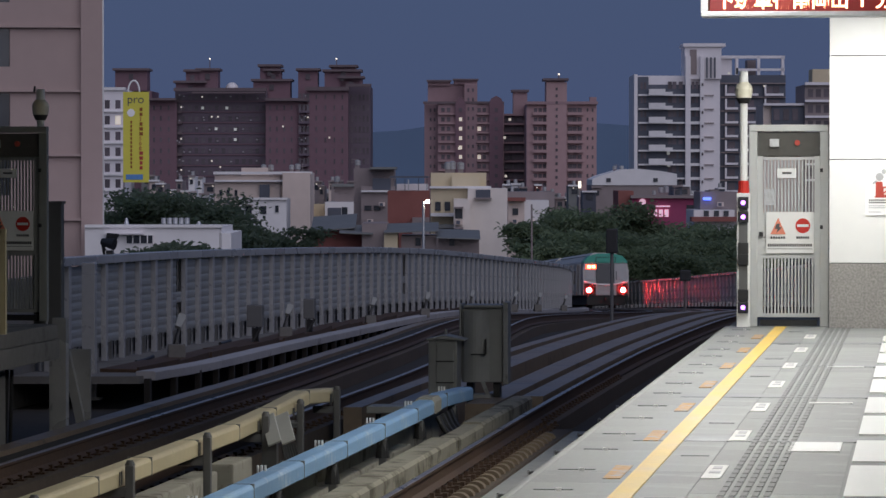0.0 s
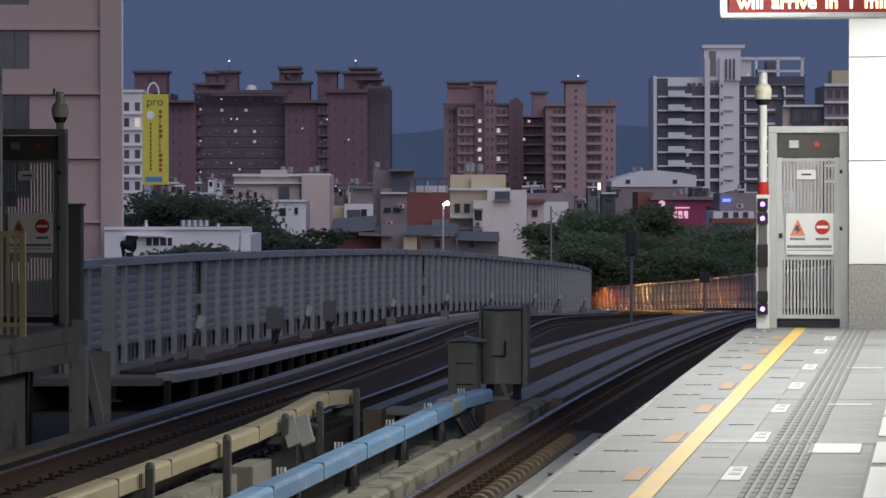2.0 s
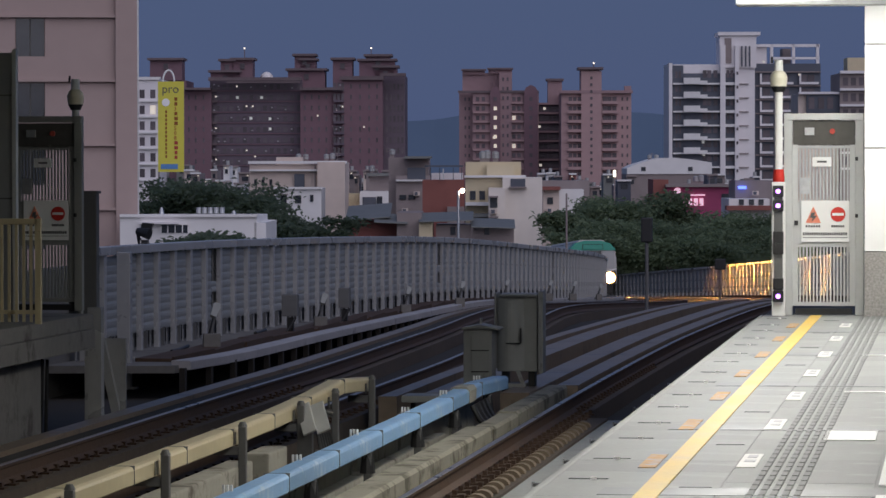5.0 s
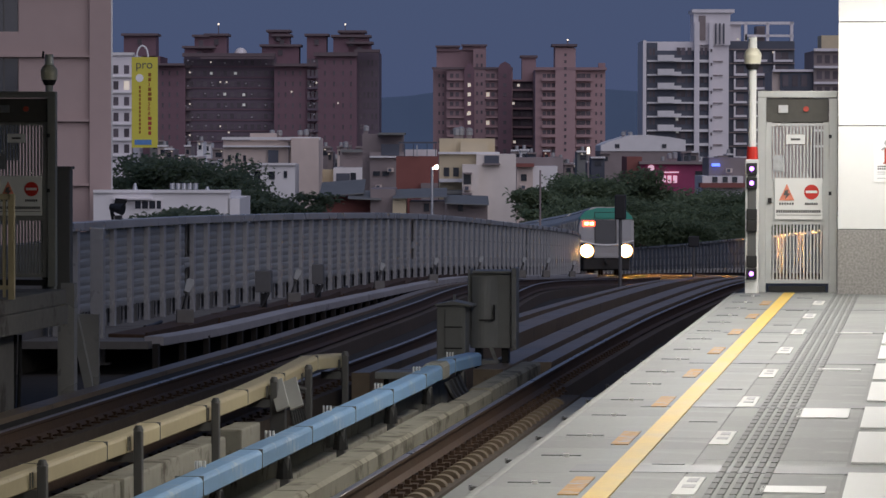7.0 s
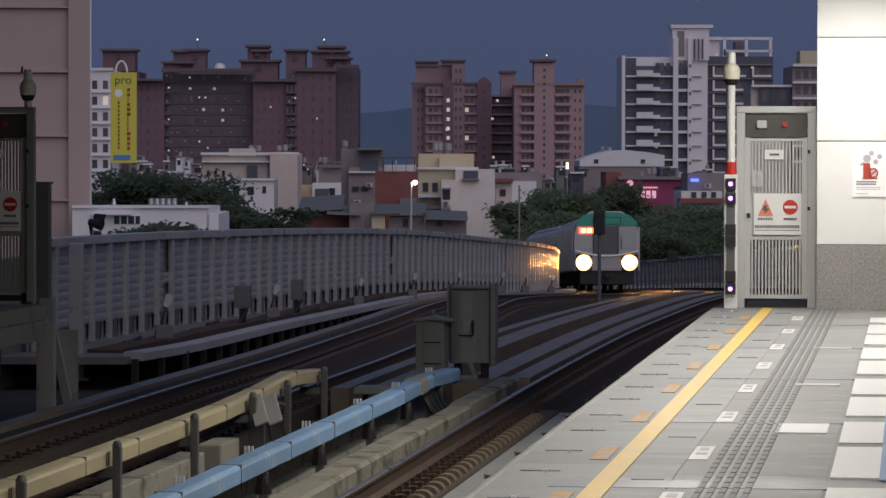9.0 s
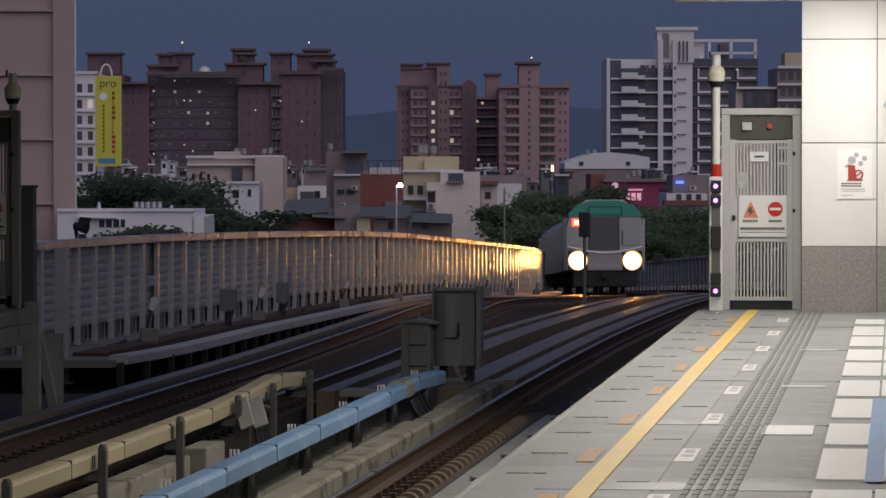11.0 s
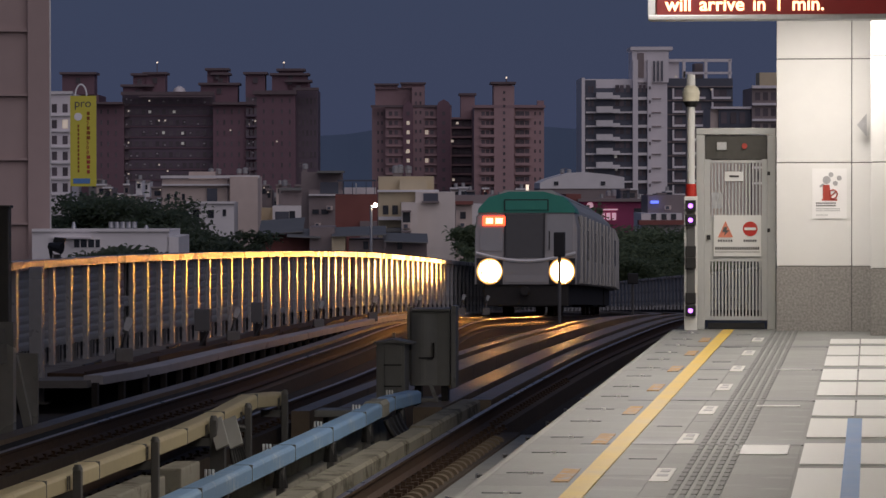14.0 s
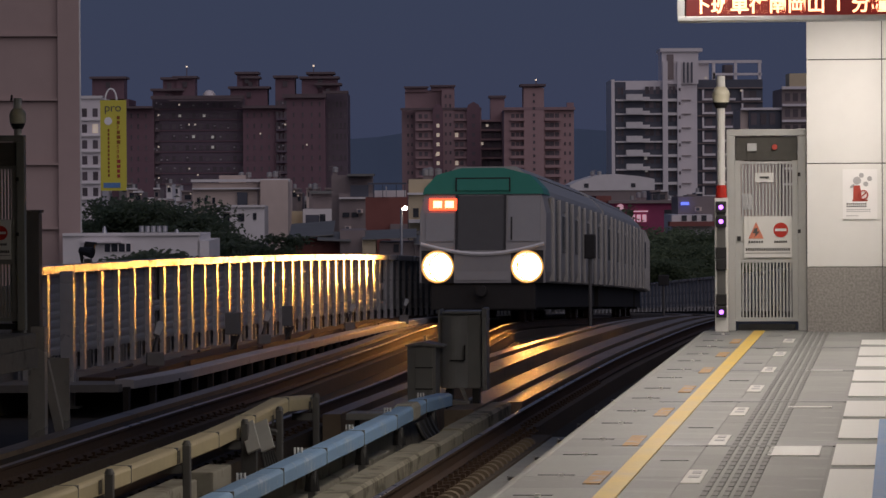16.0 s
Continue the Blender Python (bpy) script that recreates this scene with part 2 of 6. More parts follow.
M = {
    "floor": mat("platform_granite", (0.25, 0.258, 0.248), 0.62, grain=60, vary=0.12, stain=0.22, bump=0.05),
    "floor_slab": mat("grey_floor_slab", (0.25, 0.258, 0.248), 0.58, grain=30, vary=0.14, stain=0.25, bump=0.04, island=0.12, worn_to=(0.30, 0.31, 0.30), worn_scale=1.4, worn_edge=0.52),
    "floor_dark": mat("dark_floor_band", (0.17, 0.18, 0.18), 0.45, grain=60, bump=0.05),
    "floor_white": mat("white_floor_tile", (0.72, 0.73, 0.71), 0.4, grain=40, vary=0.05, stain=0.06, bump=0.03, island=0.03),
    "yellow_line": mat("yellow_line_paint", (0.74, 0.50, 0.09), 0.5, grain=25, vary=0.12, stain=0.18),
    "orange_mark": mat("worn_orange_paint", (0.50, 0.27, 0.08), 0.6, grain=18, vary=0.35, stain=0.4, worn_to=(0.36, 0.34, 0.30), worn_scale=9.0, worn_edge=0.5),
    "white_mark": mat("white_floor_paint", (0.66, 0.66, 0.62), 0.5, grain=25, vary=0.12, stain=0.2),
    "blue_mark": mat("blue_floor_paint", (0.10, 0.26, 0.55), 0.45, grain=25, vary=0.1, stain=0.15),
    "tactile": mat("grey_tactile_bar", (0.19, 0.197, 0.19), 0.65, grain=40),
    "concrete": mat("grey_concrete", (0.155, 0.148, 0.138), 0.85, grain=9, vary=0.2, stain=0.35, bump=0.4, worn_to=(0.07, 0.062, 0.055), worn_scale=1.3),
    "concrete_pale": mat("pale_concrete", (0.34, 0.325, 0.27), 0.8, grain=8, vary=0.18, stain=0.4, bump=0.35, worn_to=(0.12, 0.105, 0.08), worn_scale=2.2, worn_edge=0.54),
    "kerb_pale": mat("stained_pale_kerb", (0.27, 0.25, 0.195), 0.85, grain=8, vary=0.2, stain=0.4, bump=0.4, worn_to=(0.10, 0.088, 0.062), worn_scale=2.2, worn_edge=0.52),
    "coping": mat("pale_grey_coping", (0.36, 0.345, 0.35), 0.6, grain=9, vary=0.15, stain=0.3, bump=0.2, worn_to=(0.15, 0.14, 0.14), worn_scale=1.8, worn_edge=0.58),
    # dirty concrete, blackened further for the shade in the track gaps
    "deck": mat("dirty_shade_dark_deck", (0.026, 0.022, 0.019), 0.9, grain=5, vary=0.3, stain=0.4, bump=0.5),
    "plinth": mat("brown_track_plinth", (0.075, 0.056, 0.042), 0.85, grain=7, vary=0.3, stain=0.4, bump=0.5),
    "edge_stone": mat("grey_edge_stone", (0.27, 0.275, 0.26), 0.6, grain=14, vary=0.15, stain=0.3, worn_to=(0.22, 0.21, 0.19), worn_scale=2.5),
    "relay": mat("relay_cabinet_grey", (0.25, 0.255, 0.25), 0.55, 0.1, grain=7, vary=0.12, stain=0.3, worn_to=(0.14, 0.135, 0.13), worn_scale=3.0, worn_edge=0.58),
    "kerb": mat("smooth_grey_kerb", (0.20, 0.155, 0.115), 0.38, spec=0.35, grain=9, vary=0.18, stain=0.3, bump=0.15, worn_to=(0.07, 0.062, 0.055), worn_scale=1.3),
    "hump": mat("pale_brown_block", (0.165, 0.125, 0.085), 0.85, grain=9, vary=0.25, stain=0.35, bump=0.4),
    "rust": mat("rusty_steel", (0.085, 0.052, 0.034), 0.7, 0.5, grain=20, vary=0.35, stain=0.4, bump=0.3),
    "railtop": mat("polished_railhead", (0.46, 0.38, 0.31), 0.3, 0.9, grain=30, vary=0.06, stain=0.1, bump=0.02),
    "fence": mat("galvanised_fence_steel", (0.43, 0.43, 0.435), 0.28, 0.25, grain=10, vary=0.1, stain=0.2, bump=0.05, worn_to=(0.22, 0.21, 0.20), worn_scale=3.0, worn_edge=0.6),
    "panel": mat("grey_blue_fence_panel", (0.265, 0.275, 0.28), 0.5, 0.05, grain=8, vary=0.1, stain=0.25, bump=0.1, island=0.08, worn_to=(0.26, 0.26, 0.26), worn_scale=1.6, worn_edge=0.6),
    "gate": mat("gate_grey_paint", (0.52, 0.53, 0.52), 0.45, 0.1, grain=14, vary=0.06, stain=0.1, bump=0.04),
    "dome_cream": mat("cream_camera_housing", (0.74, 0.70, 0.56), 0.4, grain=20, vary=0.05, stain=0.1, bump=0.02),
    # gate grey darkened, so the opposite gate and pole look unlit
    "gate_dim": mat("dimmed_grey_gate_paint", (0.26, 0.265, 0.25), 0.55, 0.1, grain=14, vary=0.1, stain=0.25, bump=0.06),
    "gate_dark": mat("dark_gate_box", (0.075, 0.072, 0.064), 0.6, grain=14),
    "white": mat("white_enamel", (0.80, 0.80, 0.78), 0.35, grain=10, vary=0.03, stain=0.05, bump=0.02),
    "cladding": mat("white_column_cladding", (0.84, 0.84, 0.82), 0.35, grain=6, vary=0.03, stain=0.05, bump=0.02),
    "joint": mat("dark_joint", (0.10, 0.10, 0.10), 0.8),
    "granite": mat("speckled_granite", (0.31, 0.295, 0.28), 0.4, grain=42, vary=0.75, stain=0.1, bump=0.05),
    "red": mat("red_plastic", (0.55, 0.03, 0.02), 0.4, grain=10, vary=0.05, stain=0.1),
    "black": mat("black_plastic", (0.015, 0.015, 0.016), 0.5, grain=20),
    "blue_cover": mat("blue_rail_cover", (0.25, 0.43, 0.66), 0.5, grain=6, vary=0.14, stain=0.35, bump=0.1, island=0.18, worn_to=(0.58, 0.65, 0.68), worn_scale=1.1, worn_edge=0.54),
    "cream_cover": mat("cream_rail_cover", (0.56, 0.48, 0.30), 0.55, grain=6, vary=0.12, stain=0.35, bump=0.1, island=0.1, worn_to=(0.30, 0.23, 0.13), worn_scale=3.0, worn_edge=0.6),
    "cabinet": mat("grey_cabinet_paint", (0.125, 0.125, 0.125), 0.6, 0.1, grain=7, vary=0.12, stain=0.3, worn_to=(0.09, 0.085, 0.08), worn_scale=3.0, worn_edge=0.58),
    "pale_metal": mat("pale_aluminium", (0.55, 0.56, 0.57), 0.35, 0.8, grain=20),
    "tank": mat("dull_steel_tank", (0.42, 0.42, 0.42), 0.55, 0.35, grain=3, stain=0.25),
    "purple_light": mat("violet_signal_light", (0.45, 0.16, 0.95), glow=6.0),
    "red_led": mat("red_led", (1.0, 0.05, 0.02), glow=6.0),
    "red_led_pale": mat("bright_led_letters", (1.0, 0.58, 0.34), glow=4.5),
    # screen face behind the letters, given a faint red glow
    "dim_red": mat("faint_glow_red_board", (0.16, 0.012, 0.012), 0.4, glow=0.5),
    "headlight": mat("headlight_glow", (1.0, 0.43, 0.095), glow=1300.0),
    "marker_red": mat("tail_lamp_glow", (1.0, 0.05, 0.05), glow=260.0),
    "destination": mat("destination_display_glow", (1.0, 0.09, 0.035), glow=5.0),
    "destination_core": mat("destination_characters_glow", (1.0, 0.42, 0.20), glow=9.0),
    # the two glare colours glow in place of the halo around a headlight
    "glare_inner": mat("headlight_inner_glare", (1.0, 0.72, 0.30), glow=2.6),
    "glare_outer": mat("headlight_outer_glare", (1.0, 0.50, 0.15), glow=1.4),
    "street": mat("street_lamp_glow", (1.0, 0.86, 0.62), glow=140.0),
    "lit_window": mat("lit_window", (1.0, 0.88, 0.72), glow=0.3),
    "small_light": mat("small_far_light", (1.0, 0.86, 0.7), glow=1.6),
    "lit_dim": mat("dim_lit_window", (0.8, 0.8, 0.75), glow=0.13),
    # pale colour for stray window glints, not glowing
    "far_glint": mat("painted_window_glint", (0.36, 0.33, 0.36), 0.5, grain=0.5),
    "blue_sign": mat("blue_neon_sign", (0.12, 0.2, 1.0), glow=2.2),
    "pink_sign": mat("pink_sign_letters", (1.0, 0.6, 0.75), glow=0.5),
    # panes of the far towers, lightened in colour to imitate haze
    "far_pane": mat("haze_lifted_window_pane", (0.105, 0.086, 0.10), 0.4, grain=0.4, vary=0.3, stain=0.4, bump=0, island=0.3),
    "glass": mat("dark_window_glass", (0.035, 0.04, 0.05), 0.15, grain=1.5, vary=0.3, stain=0.4, bump=0.02, spec=0.6),
    "train_teal": mat("teal_train_paint", (0.03, 0.30, 0.22), 0.35, grain=4, vary=0.06, stain=0.12, bump=0.03),
    "train_steel": mat("brushed_train_steel", (0.46, 0.45, 0.42), 0.38, 0.35, grain=6, vary=0.08, stain=0.2, bump=0.05),
    "train_white": mat("pale_train_front", (0.35, 0.34, 0.33), 0.4, grain=5, vary=0.06, stain=0.15),
    "pane_grey": mat("pale_grey_cab_pane", (0.30, 0.30, 0.30), 0.2, grain=5, vary=0.05, stain=0.1, bump=0.01),
    "train_dark": mat("black_windscreen", (0.02, 0.022, 0.026), 0.12, grain=4),
    "under": mat("sooty_undercarriage", (0.03, 0.028, 0.026), 0.8, grain=8),
    "brown_tile": mat("red_brown_tile_facade", (0.195, 0.112, 0.138), 0.7, grain=0.5, vary=0.12, stain=0.15, bump=0),
    # brown facade with the shade of recessed and side walls in its colour
    "brown_dark": mat("shade_dark_brown_facade", (0.132, 0.10, 0.13), 0.7, grain=0.5, vary=0.12, stain=0.15, bump=0),
    "cornice": mat("grey_cornice", (0.16, 0.12, 0.13), 0.8, grain=0.6, bump=0),
    "pink_tile": mat("salmon_tile_facade", (0.33, 0.215, 0.23), 0.7, grain=0.5, vary=0.1, stain=0.15, bump=0),
    "pink_pale": mat("pale_salmon_tile", (0.43, 0.28, 0.285), 0.7, grain=0.5, vary=0.1, stain=0.12, bump=0),
    "pale_tower": mat("pale_grey_tower_facade", (0.82, 0.78, 0.80), 0.6, grain=0.4, vary=0.06, stain=0.1, bump=0),
    # the slate wing's own colour, also used for painted shade in openings
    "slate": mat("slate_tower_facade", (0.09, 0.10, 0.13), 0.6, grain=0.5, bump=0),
    "beige": mat("beige_render", (0.66, 0.55, 0.49), 0.8, grain=0.7, vary=0.12, stain=0.25, bump=0.05),
    "cream": mat("cream_render", (0.66, 0.56, 0.38), 0.8, grain=0.7, vary=0.1, stain=0.2, bump=0.05),
    "white_render": mat("white_render", (0.80, 0.78, 0.78), 0.8, grain=0.7, vary=0.1, stain=0.2, bump=0.05),
    "warm_render": mat("warm_pale_render", (0.80, 0.73, 0.67), 0.8, grain=0.7, vary=0.12, stain=0.25, bump=0.05),
    "grey_render": mat("grey_render", (0.285, 0.238, 0.235), 0.85, grain=0.7, vary=0.15, stain=0.25, bump=0.05),
    "brick": mat("red_brick_render", (0.27, 0.10, 0.085), 0.85, grain=0.8, vary=0.15, stain=0.2, bump=0.05),
    "magenta": mat("magenta_shopfront", (0.32, 0.05, 0.13), 0.7, grain=0.8, bump=0.05),
    "roof_sheet": mat("blue_grey_roof_sheet", (0.19, 0.195, 0.19), 0.6, 0.1, grain=0.9, bump=0.05),
    "big_pink": mat("pink_beige_tower_facade", (0.41, 0.31, 0.288), 0.75, grain=1.2, vary=0.06, stain=0.12, bump=0.05),
    "banner": mat("yellow_banner_cloth", (0.72, 0.65, 0.09), 0.7, grain=0.8, vary=0.05, stain=0.1),
    "banner_ink": mat("banner_brown_ink", (0.30, 0.10, 0.02), 0.7),
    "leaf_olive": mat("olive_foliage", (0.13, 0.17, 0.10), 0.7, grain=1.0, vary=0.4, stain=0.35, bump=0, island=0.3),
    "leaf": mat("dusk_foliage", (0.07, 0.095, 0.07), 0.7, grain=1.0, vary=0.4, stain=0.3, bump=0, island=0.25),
    "bark": mat("tree_bark", (0.09, 0.07, 0.05), 0.9, grain=4),
    "earth": mat("dark_ground", (0.06, 0.065, 0.05), 0.95, grain=0.3, vary=0.3, stain=0.3, bump=0.1),
    # distance haze is put into the hill's blue
    "hill": mat("haze_blue_hill", (0.10, 0.15, 0.235), 1.0, grain=0.01, vary=0.1, stain=0.1, bump=0),
    "canopy": mat("white_canopy_sheet", (0.6, 0.6, 0.58), 0.6, grain=3),
    "paper": mat("poster_paper", (0.94, 0.935, 0.93), 0.6, grain=8, vary=0.03, stain=0.04),
    "salmon": mat("salmon_warning_print", (0.75, 0.25, 0.16), 0.6),
    "print": mat("grey_print", (0.10, 0.10, 0.10), 0.7),
    "fig_red": mat("poster_red", (0.45, 0.06, 0.04), 0.6),
    "grey_print": mat("poster_grey", (0.45, 0.45, 0.46), 0.6),
}


# leaves let some light through
for kind_of_leaf in ("leaf", "leaf_olive"):
    nt = M[kind_of_leaf].node_tree
    thin = nt.nodes.new("ShaderNodeBsdfTranslucent")
    thin.inputs["Color"].default_value = (0.28, 0.36, 0.2, 1)
    blend = nt.nodes.new("ShaderNodeMixShader")
    blend.inputs["Fac"].default_value = 0.4
    nt.links.new(nt.nodes["Principled BSDF"].outputs[0], blend.inputs[1])
    nt.links.new(thin.outputs[0], blend.inputs[2])
    nt.links.new(blend.outputs[0], nt.nodes["Material Output"].inputs["Surface"])


# ---- building helpers ----
def box(bm, x0, x1, y0, y1, z0, z1, bevel=0.0):
    vs = [bm.verts.new((x, y, z)) for x in (x0, x1) for y in (y0, y1) for z in (z0, z1)]
    fs = [bm.faces.new([vs[i] for i in q]) for q in ((0, 1, 3, 2), (4, 6, 7, 5), (0, 4, 5, 1), (2, 3, 7, 6), (0, 2, 6, 4), (1, 5, 7, 3))]
    if bevel:
        es = {e for f in fs for e in f.edges}
        bmesh.ops.bevel(bm, geom=list(es), offset=bevel, segments=2, affect="EDGES", profile=0.6)
    return bm


def rod(bm, a, b, r, r2=None, sides=10):
    a, b = Vector(a), Vector(b)
    m = Matrix.Translation((a + b) / 2) @ (b - a).to_track_quat("Z", "Y").to_matrix().to_4x4()
    bmesh.ops.create_cone(bm, cap_ends=True, segments=sides, radius1=r, radius2=r if r2 is None else r2, depth=(b - a).length, matrix=m)
    return bm


def tube(bm, points, r, sides=7):
    """One bent round bar through the points."""
    rings = []
    for i, p in enumerate(points):
        way = (Vector(points[min(i + 1, len(points) - 1)]) - Vector(points[max(i - 1, 0)])).to_track_quat("Z", "Y").to_matrix()
        rings.append([bm.verts.new(Vector(p) + way @ Vector((r * math.cos(math.tau * k / sides), r * math.sin(math.tau * k / sides), 0))) for k in range(sides)])
    for a, b in zip(rings, rings[1:]):
        for k in range(sides):
            j = (k + 1) % sides
            bm.faces.new((a[k], a[j], b[j], b[k]))
    bm.faces.new(rings[0][::-1]), bm.faces.new(rings[-1])
    return bm


def prism(bm, outline, y0, y1):
    """An outline of (x, z) pairs carried from y0 to y1."""
    a, b = [bm.verts.new((x, y0, z)) for x, z in outline], [bm.verts.new((x, y1, z)) for x, z in outline]
    bm.faces.new(a), bm.faces.new(b[::-1])
    for i in range(len(outline)):
        j = (i + 1) % len(outline)
        bm.faces.new((a[i], b[i], b[j], a[j]))
    bmesh.ops.recalc_face_normals(bm, faces=bm.faces)
    return bm


def mesh_of(name, bm, material, smooth=False):
    me = bpy.data.meshes.new(name)
    bmesh.ops.recalc_face_normals(bm, faces=bm.faces)
    bm.to_mesh(me)
    bm.free()
    me.materials.append(M[material])
    if smooth:
        me.polygons.foreach_set("use_smooth", [True] * len(me.polygons))
    return me


def part(name, bm, material, parent, label="", smooth=False, m=None):
    """One mesh object under a thing or under a part."""
    ob = new(name, mesh_of(name, bm, material, smooth))
    ob.parent = parent
    if m is not None:
        ob.matrix_basis = m
    return tagged(ob, label)


def piece(name, me, parent, m):
    ob = new(name, me)
    ob.parent = parent
    ob.matrix_basis = m
    return ob


def thing(name, m, label, category, group="", kind=""):
    ob = new(name)
    ob.matrix_basis = m
    ob.empty_display_size = 0.2
    return tagged(ob, label, category, group, kind)


def solid(name, bm, material, label, category, kind="", m=None, group="", smooth=False):
    ob = new(name, mesh_of(name, bm, material, smooth))
    if m is not None:
        ob.matrix_basis = m
    return tagged(ob, label, category, group, kind)


def bx(x0, x1, y0, y1, z0, z1, bevel=0.0):
    return box(bmesh.new(), x0, x1, y0, y1, z0, z1, bevel)


def facing(u, d, z, turn=0.0):
    """A pose at bearing u and distance d, its x axis across the line of sight."""
    p = spot(u, 310, d)
    return pose(p.x, p.y, z, 0, 0, BEARING + turn)


def strip(bm, table, outline, d0, d1, step, level=RAIL):
    """An outline of (across, up) pairs carried along a line of the plan; up is from rail level."""
    rings, d = [], d0
    while d <= d1 + 1e-6:
        c = ease(table, d)
        rings.append([bm.verts.new(plan(d, c + x, level - drop(d) + z)) for x, z in outline])
        d += step
    for a, b in zip(rings, rings[1:]):
        for i in range(len(outline)):
            j = (i + 1) % len(outline)
            bm.faces.new((a[i], b[i], b[j], a[j]))
    bm.faces.new(rings[0]), bm.faces.new(rings[-1][::-1])
    return bm


def rect(x0, x1, z0, z1):
    return [(x0, z0), (x1, z0), (x1, z1), (x0, z1)]


def along(table, d, up=0.0, across=0.0):
    """The pose on a line of the plan at d, turned along it."""
    a, b = plan(d - 0.5, ease(table, d - 0.5)), plan(d + 0.5, ease(table, d + 0.5))
    yaw = math.degrees(math.atan2(-(b.x - a.x), b.y - a.y))
    p = plan(d, ease(table, d) + across)
    return pose(p.x, p.y, RAIL - drop(d) + up, 0, 0, yaw)


# ---- ground, decks and platforms ----
GROUND = -11.0
bm = bmesh.new()
box(bm, -3000, 3000, -200, 4800, GROUND - 0.5, GROUND)
solid("ground", bm, "earth", "dark town ground below the viaduct", "ground", "structure")

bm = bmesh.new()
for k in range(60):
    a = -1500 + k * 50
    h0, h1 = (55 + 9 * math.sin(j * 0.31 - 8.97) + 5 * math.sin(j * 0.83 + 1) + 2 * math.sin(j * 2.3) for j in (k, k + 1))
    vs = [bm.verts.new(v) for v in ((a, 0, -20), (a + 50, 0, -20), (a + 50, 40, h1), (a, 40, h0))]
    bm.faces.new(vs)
solid("hill_backdrop", bm, "hill", "far hills on the horizon, haze put into their blue", "hill", "structure", m=facing(784, 4600, 0))

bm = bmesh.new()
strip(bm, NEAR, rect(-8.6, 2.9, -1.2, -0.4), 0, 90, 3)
solid("viaduct_deck", bm, "deck", "dirty concrete deck of the elevated railway, darkened for shade", "viaduct", "structure")
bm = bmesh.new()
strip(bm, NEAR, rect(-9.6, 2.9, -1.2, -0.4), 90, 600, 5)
solid("viaduct_deck", bm, "deck", "dirty concrete deck of the far railway curve, darkened for shade", "viaduct", "structure")
bm = bmesh.new()
strip(bm, LEDGE, rect(-4.6, 0.0, -0.1, 0.0), 53, 300, 3, RAIL + 0.05)
solid("walkway", bm, "concrete", "concrete service walkway beside the track", "walkway", "structure")

EDGE = -2.09 * CB
END = plan(42, -2.09).y
bm = bmesh.new()
box(bm, EDGE + 0.02, 9.0, -12, END, -0.35, 0.0)
floor = solid("platform_floor", bm, "floor", "grey granite station platform floor", "platform", "structure")
part("platform_edge", bx(EDGE - 0.015, EDGE + 0.035, -12, END, -0.30, 0.004, 0.015), "edge_stone", floor, "pale worn edge stone")
part("platform_wall", bx(EDGE + 0.5, EDGE + 0.7, -12, END, -1.5, -0.351), "concrete", floor)
part("floor_end", bx(EDGE + 0.02, 9.0, END + 0.002, END + 4, -0.5, -0.004), "concrete", floor)


# ---- tracks ----
def track(name, table, label):
    t = thing(name, Matrix.Identity(4), label, "railway track", "railway tracks")
    for s in (-0.7535, 0.7535):
        bm = bmesh.new()
        strip(bm, table, [(s - 0.065, -0.17), (s + 0.065, -0.17), (s + 0.02, -0.13), (s + 0.012, -0.045), (s + 0.034, -0.03), (s + 0.034, -0.004), (s - 0.034, -0.004), (s - 0.034, -0.03), (s - 0.012, -0.045), (s - 0.02, -0.13)], 8, 500, 2.5)
        r = part("rail", bm, "rust", t)
        bm = bmesh.new()
        strip(bm, table, [(s - 0.030, -0.004), (s + 0.030, -0.004), (s + 0.024, 0.001), (s - 0.024, 0.001)], 8, 500, 2.5)
        part("railhead", bm, "railtop", r, "polished running surface")
        bm = bmesh.new()
        strip(bm, table, rect(s - 0.2, s + 0.2, -0.42, -0.20), 8, 300, 2.5)
        part("plinth", bm, "plinth", t)
    return t


near_track = track("near_track", NEAR, "rusty running rails on brown concrete plinths beside the platform")
left_track = track("far_track", LEFT, "rusty running rails on concrete plinths, second track")

KERBS = thing("track_kerbs", Matrix.Identity(4), "long grey concrete kerbs between the two tracks", "kerb", kind="structure")
for x0, x1, z0, z1, d0, d1 in ((-0.86, -1.12, -0.4, 0.03, 48.2, 260), (-1.21, -1.55, -0.4, 0.06, 46, 260), (-2.03, -2.42, -0.4, 0.06, 46, 260), (-2.75, -2.96, -0.4, 0.02, 46, 200)):
    bm = bmesh.new()
    strip(bm, NEAR, rect(x1, x0, z0, z1), d0, d1, 2.5)
    part("kerb", bm, "kerb", KERBS)
bm = bmesh.new()
strip(bm, LEFT, rect(-1.42, -1.2, -0.4, -0.02), 30, 200, 2.5)
part("kerb", bm, "kerb", KERBS)
# added strip that paints the darkness between rail and kerb
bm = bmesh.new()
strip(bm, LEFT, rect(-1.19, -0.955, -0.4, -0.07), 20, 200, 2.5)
part("gutter", bm, "deck", KERBS, "added near-black infill for the dark strip beside the rail")
